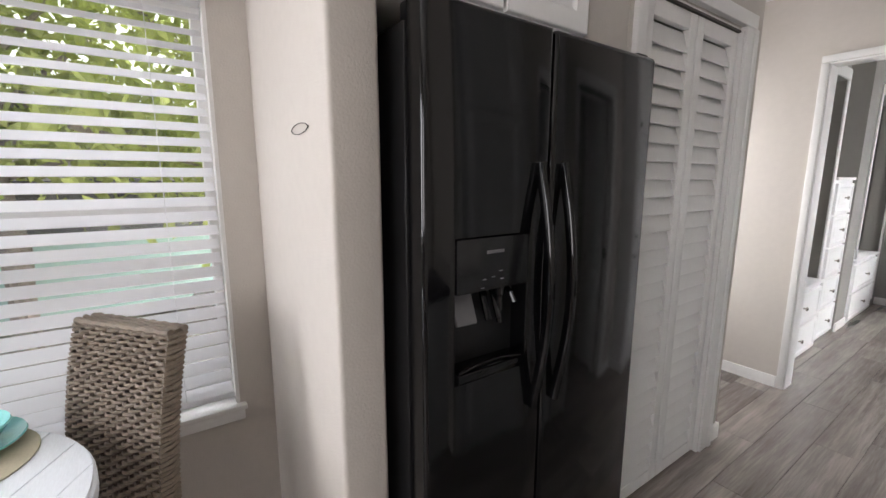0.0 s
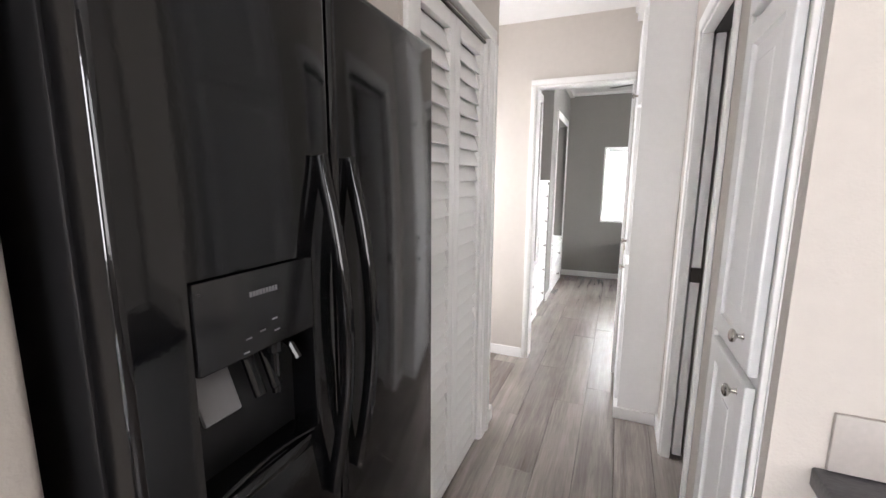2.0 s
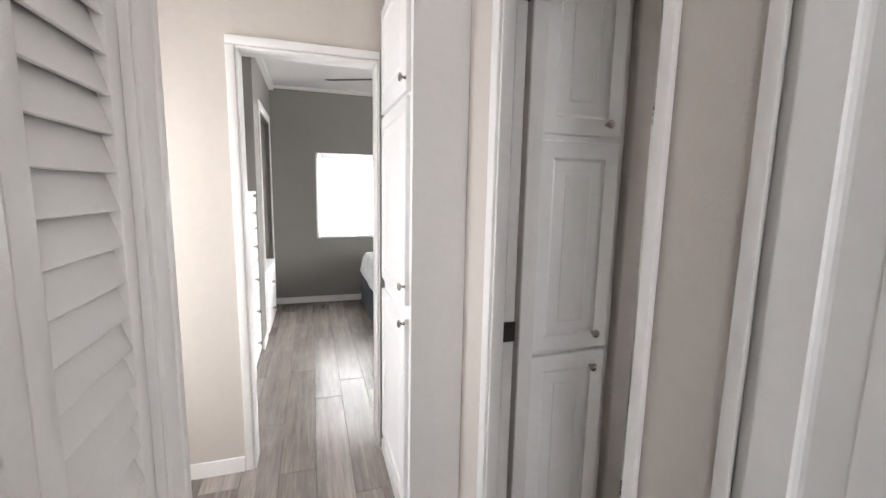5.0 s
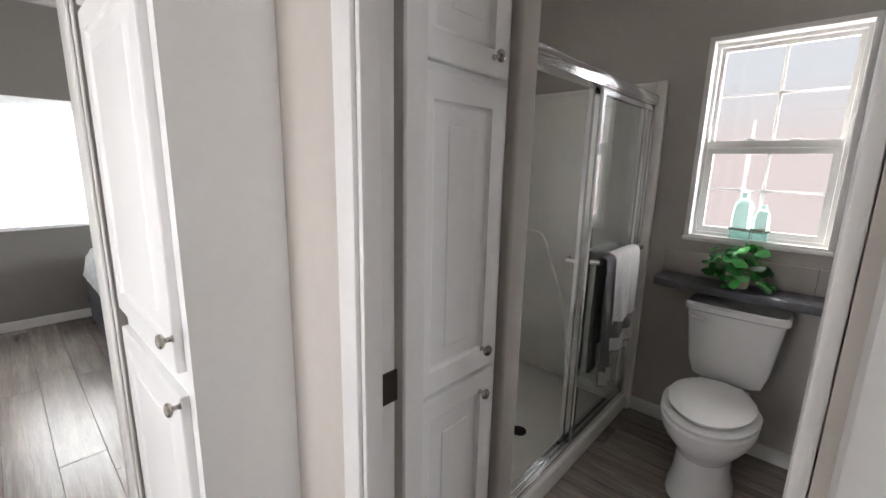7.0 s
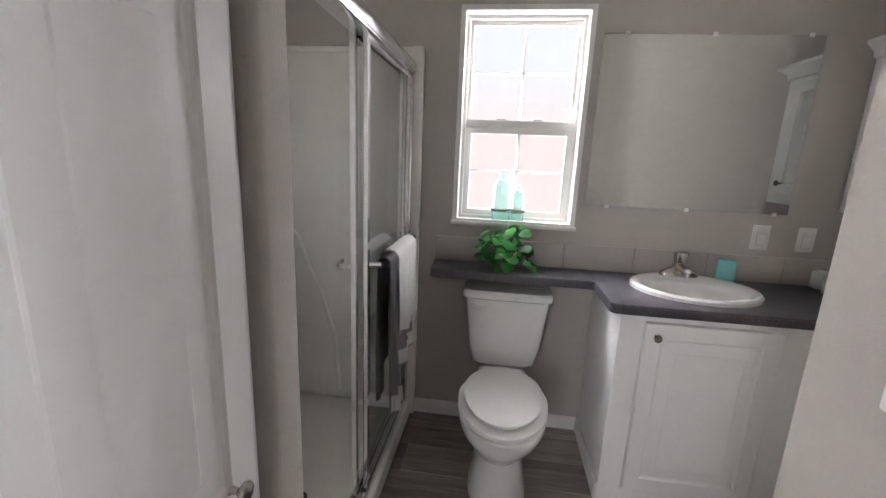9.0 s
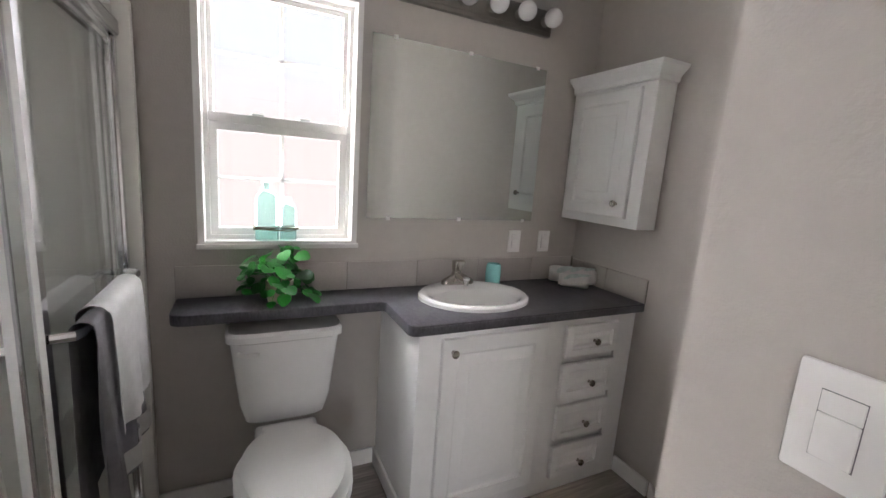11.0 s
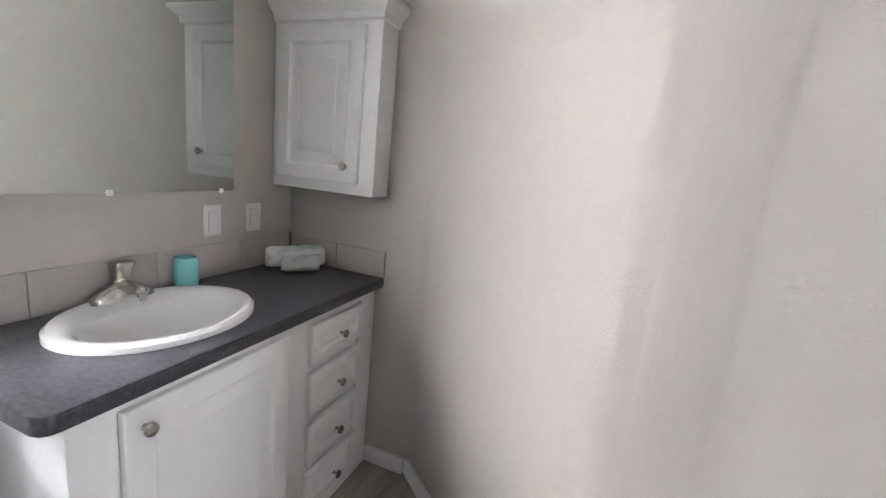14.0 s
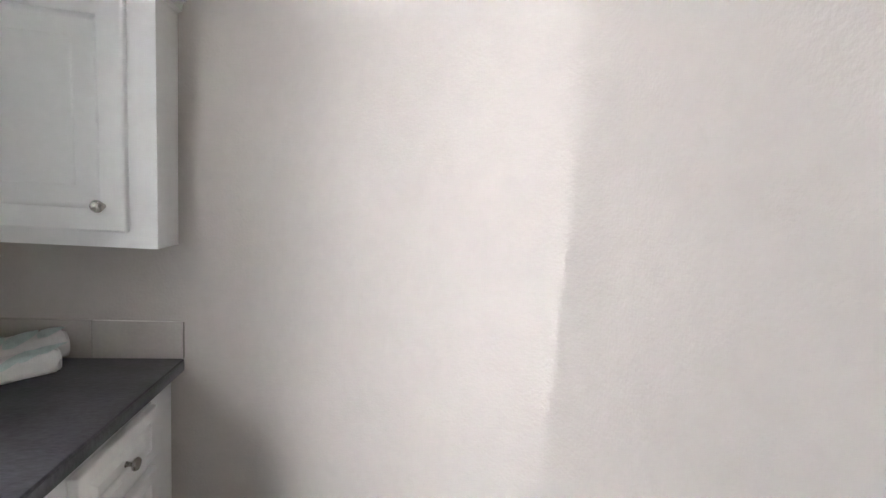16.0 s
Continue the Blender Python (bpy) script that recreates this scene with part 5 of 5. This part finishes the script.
wardrobe_drawers((-0.955, 3.74, 0), 0.84, 0.5, 0.56, 2, "low white wardrobe drawer unit with two drawers")
wardrobe_drawers((-0.985, 4.53, 0), 0.50, 0.42, 1.37, 5, "tall white wardrobe drawer tower")
wardrobe_drawers((-0.955, 5.57, 0), 0.86, 0.45, 0.60, 2, "white wardrobe drawer unit in the far wardrobe")
casing("trim_wardrobe", ((-0.989, -0.976, 4.19, 4.245, 0.09, 2.119), (-0.989, -0.976, 3.26, 4.245, 2.121, 2.20), (-0.959, -0.946, 5.121, 5.165, 0.64, 2.119), (-0.959, -0.946, 6.08, 6.13, 0.09, 2.119), (-0.959, -0.946, 5.121, 6.13, 2.121, 2.20)), "white casing of the wardrobe openings")
solid("trim_crown_bedroom", boxes((-0.96, -0.91, 3.25, 6.335, 2.54, 2.589), (-0.99, 2.2, 6.285, 6.335, 2.56, 2.589)), M_TRIM, "white crown trim at the bedroom ceiling", "crown")
vw = thing("window_bedroom", (0, 6.4, 0.8), "white vinyl bedroom window", "window", kind="structure")
part("window_frame", boxes((VW[0], VW[0] + 0.03, 6.39, 6.43, VW[2], VW[3]), (VW[1] - 0.03, VW[1], 6.39, 6.43, VW[2], VW[3]), (VW[0] + 0.03, VW[1] - 0.03, 6.39, 6.43, VW[2], VW[2] + 0.03), (VW[0] + 0.03, VW[1] - 0.03, 6.39, 6.43, VW[3] - 0.03, VW[3])), M_PLASTIC, vw)
p = part("pane", box(VW[0] + 0.03, VW[1] - 0.03, 6.405, 6.408, VW[2] + 0.03, VW[3] - 0.03), M_GLASS, vw, flat=True)
p.visible_shadow = False
blind("window_blind", -(VW[1] - 0.005), -(VW[0] + 0.005), 0.82, 1.79, 0.044, 0.05, 62, -6.36, pose(0, 0, 0, 0, 0, -90), "white slatted bedroom window blind", 0.065)

be = thing("bed", (0.8, 5.5, 0), "made bed with dark and white striped bedding", "bed")
part("base", box(0.06, 1.6, 4.75, 6.25, 0.0, 0.35, 0.02), M_BED_D, be)


def duvet(x0, x1, y0, y1, z0, z1, mat, name, seed):
    bm = bmesh.new()
    bmesh.ops.create_grid(bm, x_segments=30, y_segments=30, size=0.5)
    for v in bm.verts:
        u, w = v.co.x + 0.5, v.co.y + 0.5
        e = min(u, w, 1 - u, 1 - w)
        drop = (1 - min(1.0, e / 0.07)) ** 2
        n = noise.noise(Vector((u * 5 + seed, w * 5, 0)))
        v.co = Vector((x0 + (x1 - x0) * u, y0 + (y1 - y0) * w, z1 - drop * (z1 - z0) + 0.02 * n))
    bmesh.ops.solidify(bm, geom=bm.faces[:], thickness=0.02)
    part(name, bm, mat, be)


duvet(0.05, 1.62, 4.7, 6.28, 0.18, 0.60, M_BED_D, "duvet", 1)
duvet(0.03, 1.0, 4.85, 6.1, 0.45, 0.665, M_BED_W, "throw_blanket", 5)

fn = thing("ceiling_fan", (0.33, 4.30, 2.2), "white ceiling fan with grey blades", "ceiling fan")
part("downrod", lathe(((0.012, 2.36), (0.012, 2.59)), 12, Matrix.Translation((0.33, 4.30, 0))), M_TRIM, fn)
part("motor", lathe(((0.05, 2.24), (0.1, 2.26), (0.11, 2.33), (0.06, 2.37)), 28, Matrix.Translation((0.33, 4.30, 0))), M_TRIM, fn)
for i in range(5):
    bm = box(0.12, 0.78, -0.05, 0.05, -0.003, 0.003, 0.002)
    bm.transform(Matrix.Translation((0.33, 4.30, 2.30)) @ pose(0, 0, 0, -10, 0, 155 + i * 72))
    part("blade", bm, M_ROOF, fn, "grey fan blade")

# ---- outdoors ----
solid("ground", box(-60, 60, -60, 60, -0.75, -0.7), M_GRASS, "pale dry ground outside", "ground")


def tree(at, h, spread, seed, label):
    r = random.Random(seed)
    ob = thing("tree", at, label, "tree", "trees outside the window")
    x, y, z = at
    part("trunk", tube([(x, y, z), (x + 0.1, y + 0.05, z + h * 0.25), (x + 0.05, y - 0.1, z + h * 0.5), (x + 0.15, y, z + h * 0.75)], 0.14, 10), M_BARK, ob)
    limbs = bmesh.new()
    tips = []
    for i in range(12):
        a, e = r.uniform(0, 6.28), r.uniform(0.1, 1.0)
        s = (x, y, z + h * r.uniform(0.35, 0.7))
        L = spread * r.uniform(0.6, 1.0)
        t = (s[0] + L * math.cos(a) * math.cos(e), s[1] + L * math.sin(a) * math.cos(e), s[2] + L * math.sin(e) * 0.8)
        mid = [(s[k] + t[k]) / 2 + r.uniform(-0.1, 0.1) for k in range(3)]
        merge(limbs, tube([s, mid, t], 0.035, 6))
        tips += [t, mid]
    part("limbs", limbs, M_BARK, ob)
    vs, fs = [], []
    for i in range(3600):
        c = r.choice(tips)
        q = [c[k] + r.gauss(0, 0.33) for k in range(3)]
        d1 = Vector((r.uniform(-1, 1), r.uniform(-1, 1), r.uniform(-1, 1))).normalized() * 0.10
        d2 = d1.cross(Vector((r.uniform(-1, 1), r.uniform(-1, 1), r.uniform(-1, 1)))).normalized() * 0.05
        b = len(vs)
        Q = Vector(q)
        vs += [tuple(Q - d1), tuple(Q + d2), tuple(Q + d1), tuple(Q - d2)]
        fs.append((b, b + 1, b + 2, b + 3))
    me = bpy.data.meshes.new("crown")
    me.from_pydata([tuple(Vector(v) - Vector(at)) for v in vs], [], fs)
    me.materials.append(M_FOLIAGE)
    c = new("crown", me)
    c.parent = ob


tree((-5.5, 0.9, -0.7), 4.6, 2.0, 3, "leafy garden tree seen through the blind")
tree((-6.6, -1.6, -0.7), 5.0, 2.2, 4, "leafy garden tree seen through the blind")
nh = thing("neighbour_house", (-11, 0, -0.7), "pale single-storey house across the yard", "house")
part("wall", box(-14, -10.5, -5, 3.2, -0.7, 2.0), M_STUCCO, nh)
part("roof", box(-14.3, -10.2, -5.3, 3.5, 2.0, 2.35, 0.02), M_ROOF, nh)
for y in (-3.6, -1.4, 1.2):
    w = part("window", box(-10.5, -10.46, y, y + 1.2, 0.8, 1.75, 0.01), M_PLASTIC, nh)
    part("pane", box(-10.47, -10.452, y + 0.06, y + 1.14, 0.86, 1.69), M_ROOF, w)
solid("backdrop_yard", box(-22.1, -22.0, -25, 25, -0.7, 12), YARD_GLOW, "glowing board standing in for the bright distance beyond the yard", "backdrop")
car = thing("parked_car", (-7.6, -0.9, -0.7), "pale green parked van beyond the yard", "van")
part("car_body", loft([[(-7.6 + dx, y, z) for dx, z in ((-0.8, -0.35), (0.8, -0.35), (0.9, 0.1), (0.86, 0.72), (-0.86, 0.72), (-0.9, 0.1))] for y in (-2.9, -2.7, 0.9, 1.1)]), M_CARPAINT, car)
part("cabin", loft([[(-7.6 + dx, y, z) for dx, z in ((-0.82, 0.72), (0.82, 0.72), (0.68, 1.35), (-0.68, 1.35))] for y in (-2.2, -1.7, -0.1, 0.4)]), M_ROOF, car)
for y in (-2.2, 0.4):
    part("wheel", lathe(((0.3, -0.1), (0.32, -0.06), (0.32, 0.06), (0.3, 0.1)), 20, Matrix.Translation((-6.85, y, -0.38)) @ pose(0, 0, 0, 0, 90, 0)), M_ROOF, car)
    part("wheel", lathe(((0.3, -0.1), (0.32, -0.06), (0.32, 0.06), (0.3, 0.1)), 20, Matrix.Translation((-8.35, y, -0.38)) @ pose(0, 0, 0, 0, 90, 0)), M_ROOF, car)
solid("backdrop_bath", box(3.9, 3.95, -2.5, 7.0, -0.7, 6.5), BATH_GLOW, "glowing board standing in for pinkish wall and sky outside the bathroom", "backdrop")
solid("backdrop_bedroom", box(-2.5, 2.5, 7.8, 7.85, -0.7, 4.0), BED_GLOW, "glowing board standing in for daylight outside the bedroom", "backdrop")

# ---- vinyl planks, laid along the hall ----
PW, PLN = 0.178, 1.22
bm = box(-PW / 2 + 0.0007, PW / 2 - 0.0007, -PLN / 2 + 0.0007, PLN / 2 - 0.0007, -0.006, 0.0, 0.0014, 1)
plank_me = bpy.data.meshes.new("plank")
bm.to_mesh(plank_me)
bm.free()
plank_me.materials.append(M_PLANK)
fl = bpy.data.objects["floor"]
x = -1.6 + PW / 2
while x < 2.2:
    y0, length = -2.975, rng.uniform(0.3, PLN)
    while y0 < 6.35:
        s = new("plank", plank_me)
        s.parent, s.location, s.scale = fl, (x, y0 + length / 2, 0), (1, length / PLN, 1)
        y0, length = y0 + length, PLN
    x += PW
